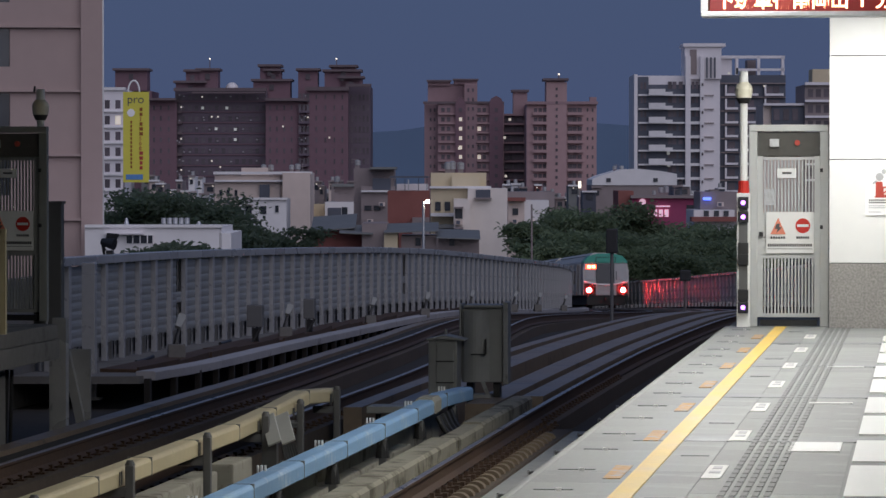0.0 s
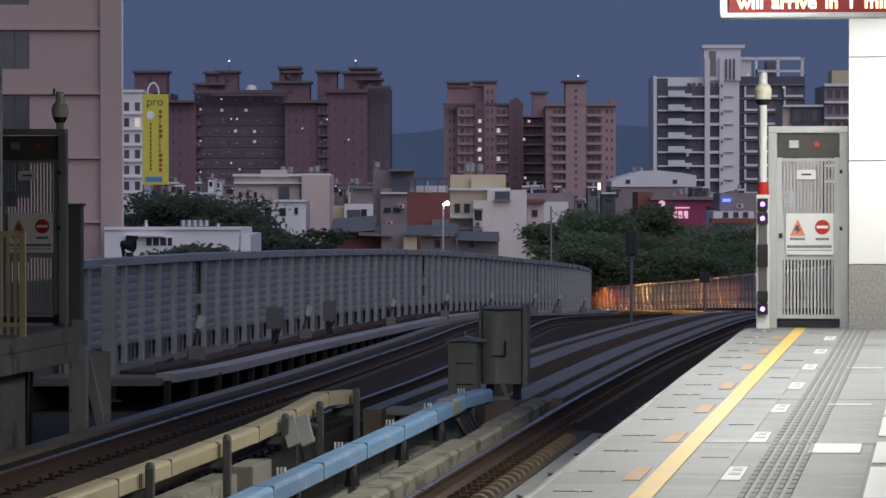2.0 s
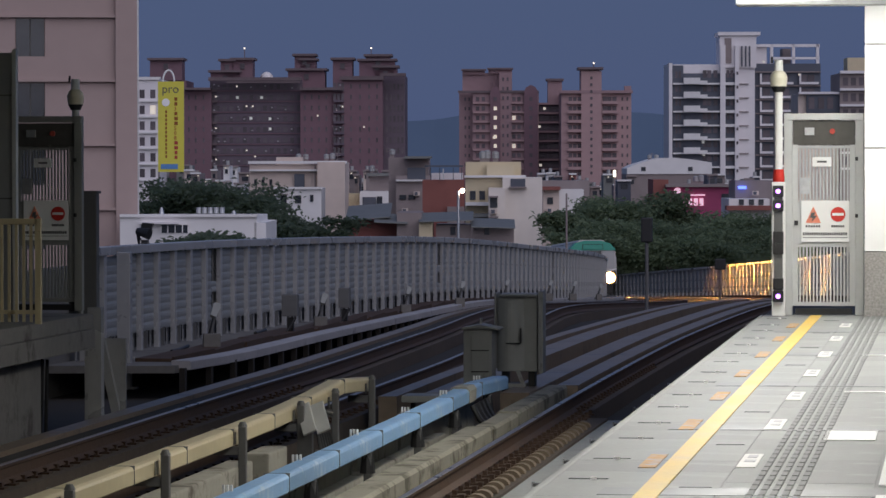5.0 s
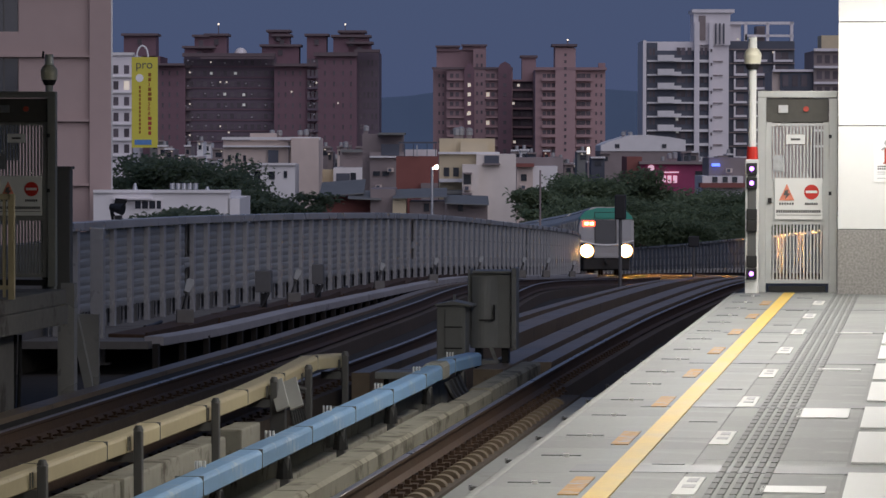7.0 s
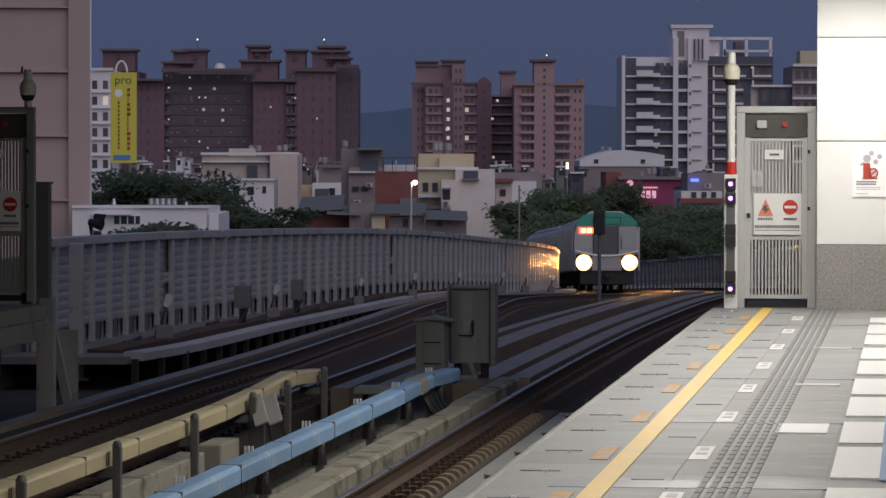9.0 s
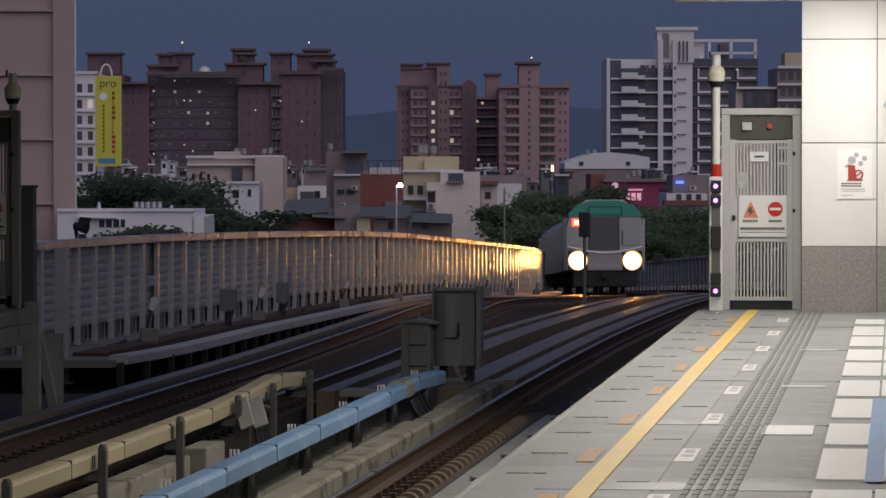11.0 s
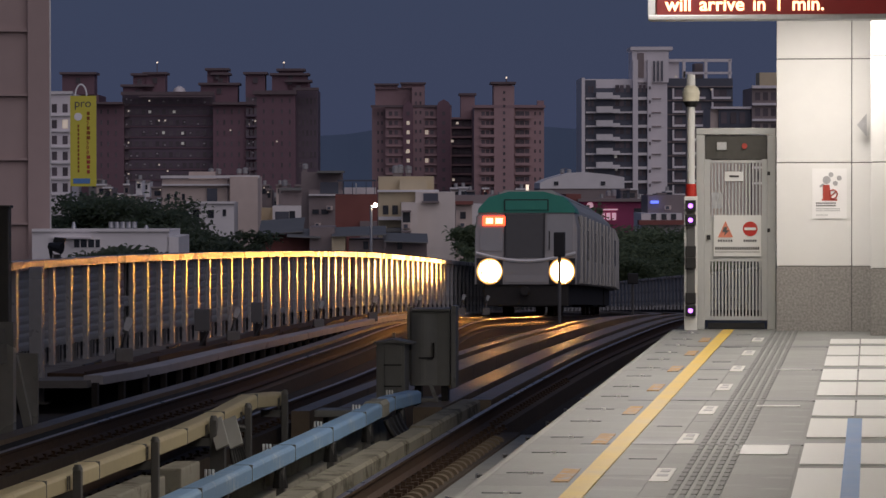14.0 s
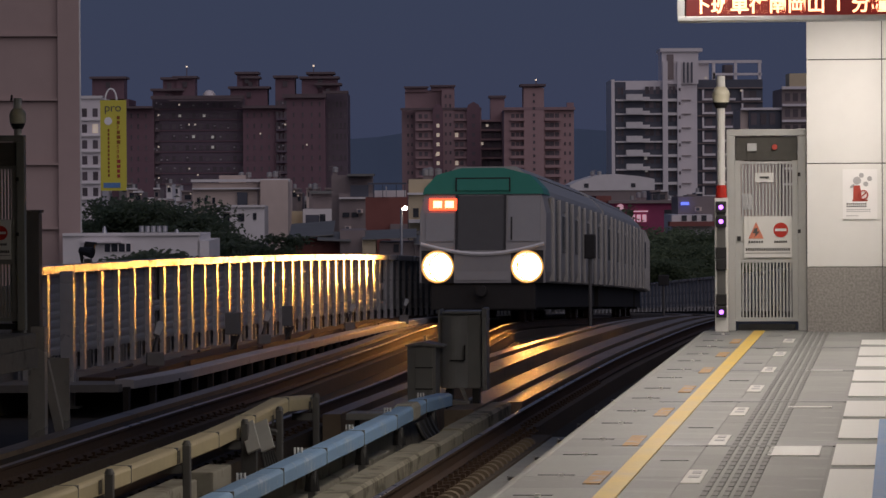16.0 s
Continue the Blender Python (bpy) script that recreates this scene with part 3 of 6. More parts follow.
for x0, x1, z1, d0, d1 in ((-0.95, -1.24, 0.05, 10, 20), (-0.95, -1.24, 0.05, 20.05, 30), (-0.95, -1.24, 0.05, 30.05, 40.2), (-0.96, -1.20, 0.03, 40.35, 42.6), (-0.97, -1.22, 0.045, 42.7, 48)):
    bm = bmesh.new()
    strip(bm, NEAR, [(x1, -0.4), (x0, -0.4), (x0, z1 - 0.03), (x0 - 0.03, z1), (x1 + 0.03, z1), (x1, z1 - 0.03)], d0, d1, (d1 - d0) / 4.001)
    part("pale_kerb", bm, "kerb_pale", KERBS, "pale stained concrete kerb")


# ---- third rails ----
def third_rail(name, label, cover, off, top, d0, d1, spans, posts, front, lift):
    t = thing(name, Matrix.Identity(4), label, "third rail", "third rails")
    step = (d1 - d0) / spans
    for k in range(spans):
        a, b = d0 + k * step, d0 + (k + 1) * step - 0.02
        p, q = plan(a, off, top + ease(lift, a)), plan(b, off, top + ease(lift, b))
        bm = bmesh.new()
        prism(bm, [(-0.09, -0.15), (0.09, -0.15), (0.1, -0.14), (0.1, -0.035), (0.09, -0.015), (0.065, -0.002), (-0.065, -0.002), (-0.09, -0.015), (-0.1, -0.035), (-0.1, -0.14)], 0, q.y - p.y)
        part("cover", bm, cover, t, m=pose(p.x, p.y, p.z, math.degrees(math.atan2(q.z - p.z, q.y - p.y))))
        part("joint_strap", bx(-0.102, 0.102, -0.004, 0.004, -0.152, 0.0), "relay", t, m=pose(p.x, p.y, p.z))
    for d in posts:
        p = plan(d, off, 0)
        if front:
            post = part("post", bx(0.125, 0.195, -0.04, 0.04, DECK, top + 0.01, 0.012), "cabinet", t, m=pose(p.x, p.y, 0))
            part("bracket", bx(-0.1, 0.124, -0.03, 0.03, top - 0.24, top - 0.165), "cabinet", post)
            part("knob", rod(bmesh.new(), (0.16, 0, top + 0.01), (0.16, 0, top + 0.05), 0.045, 0.025, 12), "cabinet", post)
            for dy in (-0.2, -0.13):
                part("clip", bx(0.112, 0.118, dy, dy + 0.03, top - 0.14, top - 0.03), "gate_dark", post)
        else:
            post = part("post", bx(0.02, 0.09, -0.05, 0.05, DECK, top - 0.162, 0.01), "cabinet", t, m=pose(p.x, p.y, 0))
            part("insulator", rod(bmesh.new(), (0.05, 0, top - 0.34), (0.05, 0, top - 0.17), 0.07, 0.05, 12), "black", post)
            for dx in (-0.105, -0.075, -0.045):
                part("clip", bx(dx, dx + 0.014, -0.02, 0.02, top - 0.02, top + 0.04), "white", post)
    return t


third_rail("blue_third_rail", "covered third rail with weathered pale blue top cover", "blue_cover", -5.2, -0.75, 18, 45.0, 11, (19.5, 22.5, 25.5, 28.6, 31.6, 34.6, 37.8, 40.6, 43.4), False, [(18, 0), (40, 0), (42.5, 0.02), (45.2, -0.05)])
p, q = plan(41.4, -5.2, -0.74), plan(41.95, -5.2, -0.74)
sleeve = thing("cover_sleeve", pose(p.x, p.y, p.z + 0.006), "weathered pale grey sleeve over the blue rail cover", "rail cover")
part("sleeve", prism(bmesh.new(), [(-0.105, -0.155), (0.105, -0.155), (0.11, -0.03), (0.075, 0.012), (-0.075, 0.012), (-0.11, -0.03)], 0, q.y - p.y), "concrete_pale", sleeve)
third_rail("cream_third_rail", "covered third rail with dirty cream cover on posts", "cream_cover", -6.45, -0.71, 18, 43.2, 12, (24.8, 28.1, 31.5, 34.9, 38.0, 40.1, 42.6), True, [(18, 0), (37.5, 0), (41.0, 0.085), (42.2, 0.07), (43.2, 0.0)])


# ---- left fence ----
FENCE_RISE = [(0, 0.0), (85, 0.0), (120, 0.05), (155, 0.11), (200, 0.12), (600, 0.12)]
SPLICES = (63.7, 92.6, 120.5)


def fence(name, table, label, d0, d1, pitch, height, foot, side=1, wide_post=0.17, proud=0.075, paint="fence"):
    """Flat steel uprights before ribbed sheet panels, open at the foot, under one top rail."""
    t = thing(name, Matrix.Identity(4), label, "fence", kind="structure")
    bm = bmesh.new()
    box(bm, 0.0, proud, -wide_post / 2, wide_post / 2, 0, height, 0.008)
    box(bm, -0.07, -0.056, -0.055, 0.055, 0, height)
    bmesh.ops.scale(bm, vec=(side, 1, 1), verts=bm.verts)
    post = mesh_of("post", bm, paint)
    stub = mesh_of("stub", bx(-0.03, 0.02, -0.03, 0.03, 0, foot + 0.02), "cabinet")

    def ribbed(y0, y1, bottom, top, n):
        bm = bmesh.new()
        h = (top - bottom) / n
        outline = []
        for k in range(n):
            z = bottom + h * k
            outline += [(-0.004, z), (0.006, z + 0.35 * h), (0.006, z + 0.7 * h)]
        outline.append((-0.004, top))
        vs = [[bm.verts.new((x, y, z)) for x, z in outline] for y in (y0, y1)]
        back = [[bm.verts.new((-0.05, y, z)) for z in (bottom, top)] for y in (y0, y1)]
        for a in range(len(outline) - 1):
            bm.faces.new((vs[0][a], vs[0][a + 1], vs[1][a + 1], vs[1][a]))
        bm.faces.new((back[0][0], back[1][0], back[1][1], back[0][1]))
        bm.faces.new((vs[0][0], vs[1][0], back[1][0], back[0][0]))
        bm.faces.new(vs[0] + back[0][::-1]), bm.faces.new(vs[1] + back[1][::-1])
        bmesh.ops.scale(bm, vec=(side, 1, 1), verts=bm.verts)
        return mesh_of("panel", bm, "panel")

    panel = ribbed(0.03, pitch - 0.03, foot, height - 0.05, 9)
    short = ribbed(0.03, pitch - 0.5, foot, height - 0.05, 9)
    infill = [ribbed(pitch - 0.5, pitch - 0.03, a, b, 2) for a, b in ((foot, foot + 0.2), (foot + 0.45, foot + 0.62))]
    # dark sheet added behind the splice slots in place of the darkness beyond
    slot_shade = mesh_of("backing", bx(-0.1, -0.085, pitch - 0.6, pitch + 0.1, foot, height - 0.05), "gate_dark")
    d = d0
    while d < d1:
        m = along(table, d, 0.03 + ease(FENCE_RISE, d))
        piece("post", post, t, m)
        piece("stub", stub, t, along(table, d + pitch / 2, 0.03 + ease(FENCE_RISE, d)))
        if side > 0 and any(abs(d - q) < pitch / 2 for q in SPLICES):
            for me in [short, slot_shade] + infill:
                piece("panel", me, t, m)
        else:
            piece("panel", panel, t, m)
        d += pitch
    bm = bmesh.new()
    rings, d = [], d0
    while d <= d1:
        rings.append([bm.verts.new(plan(d, ease(table, d) + x * side, RAIL + 0.03 + ease(FENCE_RISE, d) - drop(d) + z)) for x, z in ((-0.08, height - 0.02), (0.1, height - 0.02), (0.11, height - 0.01), (0.11, height + 0.095), (0.1, height + 0.105), (-0.08, height + 0.105))])
        d += 2.5
    for a, b in zip(rings, rings[1:]):
        for k in range(6):
            bm.faces.new((a[k], b[k], b[(k + 1) % 6], a[(k + 1) % 6]))
    bm.faces.new(rings[0]), bm.faces.new(rings[-1][::-1])
    part("top_rail", bm, "fence", t)
    # added strip that makes the open foot of the fence look dark
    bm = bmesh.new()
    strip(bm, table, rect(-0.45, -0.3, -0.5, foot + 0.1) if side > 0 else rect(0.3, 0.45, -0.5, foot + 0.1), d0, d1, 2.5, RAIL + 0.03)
    part("upstand", bm, "deck", t, "dark strip added behind the fence foot to darken the gap")
    return t


fence("parapet_fence", FENCE_L, "galvanised grey parapet fence of upright posts and ribbed panels", 54.5, 300, 1.25, 1.47, 0.28)
fence("parapet_fence", FENCE_R, "grey parapet fence of deep posts along the outside of the curve", 168, 300, 2.2, 1.66, 0.2, -1, 0.2, 0.1)
fence("parapet_fence", FENCE_R, "grey parapet fence behind the platform end", 46, 168, 1.25, 1.66, 0.2, -1, paint="panel")


# ---- trains ----
def car(name, label, lead, arriving):
    """A metro car, 22 m long, its front at the origin facing -y, wheels on z = 0."""
    t = thing(name, Matrix.Identity(4), label, "metro train", "metro trains")
    L = 21.6
    w, roof = 1.52, 3.62
    sec = [(-w + 0.06, 0.95), (w - 0.06, 0.95), (w, 1.2), (w, 2.6), (w - 0.13, 3.15), (w - 0.45, 3.48), (0.5, roof), (-0.5, roof), (-w + 0.45, 3.48), (-w + 0.13, 3.15), (-w, 2.6), (-w, 1.2)]
    body = part("body", prism(bmesh.new(), sec, 1.5 if lead else 0.1, L), "train_steel", t)
    if lead:
        bm = bmesh.new()
        a = [bm.verts.new((x, 1.5, z)) for x, z in sec]
        b = [bm.verts.new((x * 0.985, 0.12 + 0.16 * max(0, z - 1.2), 0.95 + (z - 0.95) * 0.985)) for x, z in sec]
        for i in range(len(sec)):
            j = (i + 1) % len(sec)
            bm.faces.new((a[i], b[i], b[j], a[j]))
        nose = part("nose", bm, "train_white", t, "pale painted cab front")

        def on(x0, x1, z0, z1, depth=0.03):
            bm = bmesh.new()
            ys = [0.12 + 0.16 * max(0, z - 1.2) for z in (z0, z1)]
            vs = [bm.verts.new((x, y - o, z)) for o in (0.0, depth) for x, y, z in ((x0, ys[0], z0), (x1, ys[0], z0), (x1, ys[1], z1), (x0, ys[1], z1))]
            for q in ((0, 1, 2, 3), (4, 7, 6, 5), (0, 4, 5, 1), (1, 5, 6, 2), (2, 6, 7, 3), (3, 7, 4, 0)):
                bm.faces.new([vs[i] for i in q])
            return bm
        top = [(x, z) for x, z in sec if z > 1.8]
        bm = bmesh.new()
        ring = [(-w * 0.985, 1.70), (w * 0.985, 1.70)] + [(x * 0.985, 0.95 + (z - 0.95) * 0.985) for x, z in top]
        vs = [bm.verts.new((x, 0.12 + 0.16 * max(0, z - 1.2), z)) for x, z in ring]
        bm.faces.new(vs)
        part("upper_front", bm, "train_white", nose)
        for x0, x1, z0, z1 in ((-1.49, -1.445, 0.94, 1.70), (-0.675, 0.675, 0.94, 1.70), (1.445, 1.49, 0.94, 1.70)):
            part("lower_front", bx(x0, x1, 0.11, 0.2, z0, z1), "train_white", nose)
        part("windscreen", on(-0.62, 0.52, 1.72, 3.0), "train_dark", t, "wide dark windscreen")
        part("side_pane", on(0.60, 1.36, 1.92, 2.98), "pane_grey", t, "pale side pane of the cab")
        part("side_pane", on(-1.36, -0.68, 1.92, 2.6), "pane_grey", t, "pale side pane of the cab")
        part("wiper", on(0.66, 0.70, 1.95, 2.5, 0.05), "black", t)
        shown = part("display", on(-1.28, -0.62, 2.66, 2.94, 0.05), "destination", t, "glowing orange-red destination display")
        part("display_character", on(-1.18, -0.98, 2.72, 2.88, 0.07), "destination_core", shown)
        part("display_character", on(-0.90, -0.70, 2.72, 2.88, 0.07), "destination_core", shown)
        hatch = part("roof_hatch", bx(-0.62, 0.62, 0.31, 0.37, 3.12, 3.40, 0.008), "train_teal", t)
        for x0, x1, z0, z1 in ((-0.65, 0.65, 3.40, 3.43), (-0.65, -0.62, 3.1, 3.40), (0.62, 0.65, 3.1, 3.40)):
            part("hatch_seal", bx(x0, x1, 0.305, 0.365, z0, z1), "black", hatch)
        bm = bmesh.new()
        tube(bm, [(-1.46 + 2.92 * k / 12, 0.09, 1.86 - 0.24 * math.sin(math.pi * k / 12)) for k in range(13)], 0.05, 6)
        part("curved_band", bm, "white", t, "pale curved band across the front")
        for x in (-0.62, 0.52):
            part("window_post", on(x - 0.03, x + 0.03, 1.72, 3.02, 0.045), "black", t)
        part("roof_cap", prism(bmesh.new(), [(-1.44, 3.04), (1.44, 3.04), (1.4, 3.18), (1.1, 3.5), (0.5, 3.66), (-0.5, 3.66), (-1.1, 3.5), (-1.4, 3.18)], 0.36, 2.2), "train_teal", t, "teal roof fairing")
        part("sill_band", on(-0.62, 0.62, 1.0, 1.5, 0.03), "train_white", t)
        for s in (-1, 1):
            # tunnel sunk into the nose, added to narrow the headlight's beam
            bm = bmesh.new()
            n, c, r = 32, s * 1.06, 0.36
            rims = [[bm.verts.new((c + r * math.cos(math.tau * k / n), y, 1.32 + r * math.sin(math.tau * k / n))) for k in range(n)] for y in (0.115, 1.42)]
            edge = []
            for k in range(n):
                ca, sa = math.cos(math.tau * k / n), math.sin(math.tau * k / n)
                q = 0.385 / max(abs(ca), abs(sa))
                edge.append(bm.verts.new((c + q * ca, 0.115, 1.32 + q * sa)))
            for k in range(n):
                j = (k + 1) % n
                bm.faces.new((rims[0][k], rims[0][j], rims[1][j], rims[1][k]))
                bm.faces.new((edge[k], edge[j], rims[0][j], rims[0][k]))
            bm.faces.new(rims[1])
            pod = part("lamp_pod", bm, "black", t, "black lamp recess deepened to narrow the beam")
            bm = bmesh.new()
            if arriving:
                # disc made larger than the lamp, as its glare would look
                rod(bm, (s * 1.06, 1.40, 1.32), (s * 1.06, 1.36, 1.32), 0.32, 0.30, 24)
                part("headlight", bm, "headlight", pod, "blazing warm headlight")
                # added glowing rims imitate the amber halo
                for r0, r1, y, paint in ((0.325, 0.355, 0.112, "glare_inner"), (0.355, 0.385, 0.108, "glare_outer")):
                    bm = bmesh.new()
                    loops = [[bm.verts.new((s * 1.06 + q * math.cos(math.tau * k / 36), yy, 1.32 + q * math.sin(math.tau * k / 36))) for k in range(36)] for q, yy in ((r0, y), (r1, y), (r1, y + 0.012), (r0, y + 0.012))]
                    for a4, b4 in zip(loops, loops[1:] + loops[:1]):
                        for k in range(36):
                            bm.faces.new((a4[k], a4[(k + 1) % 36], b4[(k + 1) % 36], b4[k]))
                    part("lens_ring", bm, paint, pod, "amber glowing ring standing in for headlight glare")
            else:
                rod(bm, (s * 1.12, 0.11, 1.28), (s * 1.12, 0.07, 1.28), 0.16, 0.14, 16)
                part("tail_light", bm, "marker_red", pod, "glowing red tail light")
        part("coupler", rod(bmesh.new(), (0, 0.4, 0.75), (0, -0.25, 0.75), 0.13), "under", t)
        part("skirt", bx(-1.25, 1.25, 0.2, 0.7, 0.3, 0.94, 0.05), "under", t)
    part("roof_panel", prism(bmesh.new(), [(-0.95, 3.55), (0.95, 3.55), (0.7, 3.72), (-0.7, 3.72)], 1.2, L - 0.3), "train_steel", t)
    bm = bmesh.new()
    for s in (-1, 1):
        box(bm, s * w - 0.012, s * w + 0.012, 0.3 if not lead else 1.5, L, 2.72, 3.0)
    part("cant_rail", bm, "train_steel", t)
    for k in range(5):
        y = 2.2 + k * 4.35
        for s in (-1, 1):
            part("door", bx(s * w - 0.02, s * w + 0.02, y, y + 1.4, 1.0, 2.95), "train_dark", t)
            part("window", bx(s * w - 0.02, s * w + 0.02, y + 1.95, y + 3.7, 1.7, 2.6), "glass", t)
            for y0, y1 in ((y - 0.5, y - 0.08), (y + 1.48, y + 1.88)):
                part("pillar", bx(s * w - 0.07, s * w + 0.07, y0, y1, 0.97, 2.98, 0.02), "train_steel", t)
    part("underframe", bx(-1.2, 1.2, 1.0, L - 0.4, 0.35, 0.96), "under", t)
    for y in (3.4, L - 3.4):
        bogie = part("bogie", bx(-1.1, 1.1, y - 1.4, y + 1.4, 0.28, 0.6, 0.06), "under", t)
        for dy in (-1.05, 1.05):
            for s in (-1, 1):
                part("wheel", rod(bmesh.new(), (s * 0.69, y + dy, 0.43), (s * 0.82, y + dy, 0.43), 0.43, None, 20), "rust", bogie)
    return t


ARRIVING = [car("metro_car", "metro car with blazing headlights and teal roof arriving", True, True),
            car("metro_car", "grey steel metro car with dark doors, middle of the arriving train", False, True),
            car("metro_car", "grey steel metro car with dark doors, end of the arriving train", False, True)]
LEAVING = [car("metro_car", "metro car with red tail lights and teal roof leaving", True, False),
           car("metro_car", "grey steel metro car with dark doors, middle of the leaving train", False, False),
           car("metro_car", "grey steel metro car with dark doors, head of the leaving train", False, False)]


# ---- platform end: gates, column, poles, signs ----
def platform_gate(base, label, flip=1, paint="gate"):
    """Barred steel gate, 2.1 m, in a frame at the platform's end."""
    t = thing("platform_gate", base, label, "gate", "platform end gates")
    part("jamb", bx(-0.42, -0.33, -0.05, 0.05, 0, 2.06, 0.008), paint, t)
    part("jamb", bx(0.33, 0.42, -0.05, 0.05, 0, 2.06, 0.008), paint, t)
    part("lintel", bx(-0.42, 0.42, -0.055, 0.055, 2.06, 2.13, 0.008), paint, t)
    head = part("head_box", bx(-0.325, 0.325, -0.02, 0.04, 1.79, 2.055), "gate_dark", t, "dark metal box above the gate leaf")
    part("lamp", rod(bmesh.new(), (0.09, -0.02, 1.94), (0.09, -0.05, 1.94), 0.03), "fig_red", head)
    part("speaker", bx(-0.2, -0.1, -0.05, -0.02, 1.9, 1.98), "pale_metal", head)
    for z0, z1 in ((0.10, 0.14), (0.72, 0.76), (1.16, 1.2), (1.76, 1.8)):
        part("crossbar", bx(-0.32, 0.32, -0.02, 0.02, z0, z1), paint, t)
    for x in (-0.3, 0.3):
        part("stile", bx(x - 0.03, x + 0.03, -0.022, 0.022, 0.1, 1.8), paint, t)
    for k in range(15):
        x = -0.25 + k * 0.5 / 14
        part("bar", bx(x - 0.009, x + 0.009, -0.012, 0.012, 0.13, 0.73), paint, t)
        part("bar", bx(x - 0.009, x + 0.009, -0.012, 0.012, 1.19, 1.77), paint, t)
    part("panel", bx(-0.27, 0.27, -0.01, 0.01, 0.74, 1.18), paint, t)
    # black strip painted where a dark gap lies under the leaf
    part("kick_strip", bx(-0.3, 0.3, -0.03, 0.03, 0.01, 0.075), "black", t)
    sign = part("sign_board", bx(-0.235, 0.265, -0.04, -0.024, 0.775, 1.21), "white", t, "white warning sign with red symbols")
    bm = bmesh.new()
    prism(bm, [(-0.19, 0.975), (-0.03, 0.975), (-0.11, 1.15)], -0.046, -0.041)
    tri = part("warning_triangle", bm, "salmon", sign)
    bm = bmesh.new()
    prism(bm, [(-0.13, 1.08), (-0.09, 1.09), (-0.10, 1.05), (-0.07, 1.05), (-0.13, 0.985), (-0.115, 1.03), (-0.145, 1.03)], -0.05, -0.0465)
    part("bolt", bm, "print", tri)
    disc = part("no_entry_disc", rod(bmesh.new(), (0.15, -0.041, 1.065), (0.15, -0.046, 1.065), 0.078, None, 28), "red", sign)
    part("disc_bar", bx(0.09, 0.21, -0.05, -0.0465, 1.052, 1.08), "white", disc)
    for x0, x1, z in ((-0.19, -0.03, 0.94), (0.08, 0.22, 0.94)):
        n = 6
        for k in range(n):
            a = x0 + (x1 - x0) * k / n
            part("character_bar", bx(a, a + 0.019, -0.044, -0.0405, z - 0.012, z + 0.012), "print", sign)
    for k in range(20):
        a = -0.22 + k * 0.0235
        part("character_bar", bx(a, a + 0.018, -0.044, -0.0405, 0.845, 0.875), "print", sign)
    part("rule", bx(-0.22, 0.25, -0.044, -0.0405, 0.818, 0.824), "print", sign)
    tag = part("name_plate", bx(-0.12, 0.08, -0.035, -0.02, 1.57, 1.67), "white", t)
    part("character_bar", bx(-0.07, 0.03, -0.039, -0.0355, 1.61, 1.63), "print", tag)
    part("notice", bx(-0.26, -0.15, -0.02, -0.014, 1.28, 1.45), "pale_metal", t)
    part("hinge", bx(0.33, 0.36, -0.07, -0.05, 1.63, 1.67), "black", t)
    part("hinge", bx(0.33, 0.36, -0.07, -0.05, 1.03, 1.07), "black", t)
    part("latch", bx(-0.31, -0.27, -0.05, -0.02, 0.95, 1.0), "black", t)
    return t


G = spot(1396, 310, 42.0)
platform_gate(pose(G.x, G.y, 0, 0, 0, 0), "grey barred steel gate with white warning sign at platform end")


def camera_pole(base, label, post_h, body, lights=True):
    """Banded signal post with a slim white pole and a domed security camera on top."""
    t = thing("camera_pole", base, label, "pole", "camera poles")
    part("post", bx(-0.07, 0.07, -0.06, 0.06, 0, post_h, 0.01), body, t)
    face = part("lens_strip", bx(-0.045, 0.045, -0.075, -0.061, 0.15, post_h - 0.05), "cabinet", t)
    for z, lit in ((0.2, 1), (0.33, 0), (0.70, 0), (0.82, 0), (1.15, 1), (1.30, 1)):
        hood = part("lens_hood", bx(-0.055, 0.055, -0.11, -0.076, z - 0.05, z + 0.07, 0.008), "black", face)
        if lit and lights:
            part("lens", rod(bmesh.new(), (0, -0.111, z + 0.01), (0, -0.12, z + 0.01), 0.024), "purple_light", face, "glowing violet lens")
    part("beacon", rod(bmesh.new(), (0, 0, post_h), (0, 0, post_h + 0.13), 0.062, 0.055, 14), "red", t)
    part("pole", rod(bmesh.new(), (0, 0, post_h + 0.13), (0, 0, 2.38), 0.042, None, 12), "white" if body == "white" else "gate", t)
    dome = part("camera_dome", rod(bmesh.new(), (0, 0, 2.41), (0, 0, 2.50), 0.084, 0.094, 28), "dome_cream", t, smooth=False)
    for z0, z1, r0, r1 in ((2.50, 2.53, 0.094, 0.086), (2.53, 2.555, 0.086, 0.07), (2.555, 2.575, 0.07, 0.048)):
        part("dome_shoulder", rod(bmesh.new(), (0, 0, z0), (0, 0, z1), r0, r1, 28), "dome_cream", dome)
    part("dome_glass", rod(bmesh.new(), (0, 0, 2.35), (0, 0, 2.41), 0.055, 0.082, 28), "black", dome)
    part("pole_cap", rod(bmesh.new(), (0, 0, 2.575), (0, 0, 2.69), 0.048, 0.044, 24), "white", dome)
    part("cable", rod(bmesh.new(), (-0.07, 0, 2.66), (-0.07, 0.03, 2.72), 0.012), "black", dome)
    return t


P = spot(1316, 310, 41.8)
camera_pole(pose(P.x, P.y, 0), "white signal post with violet lights and domed security camera", 1.41, "white")


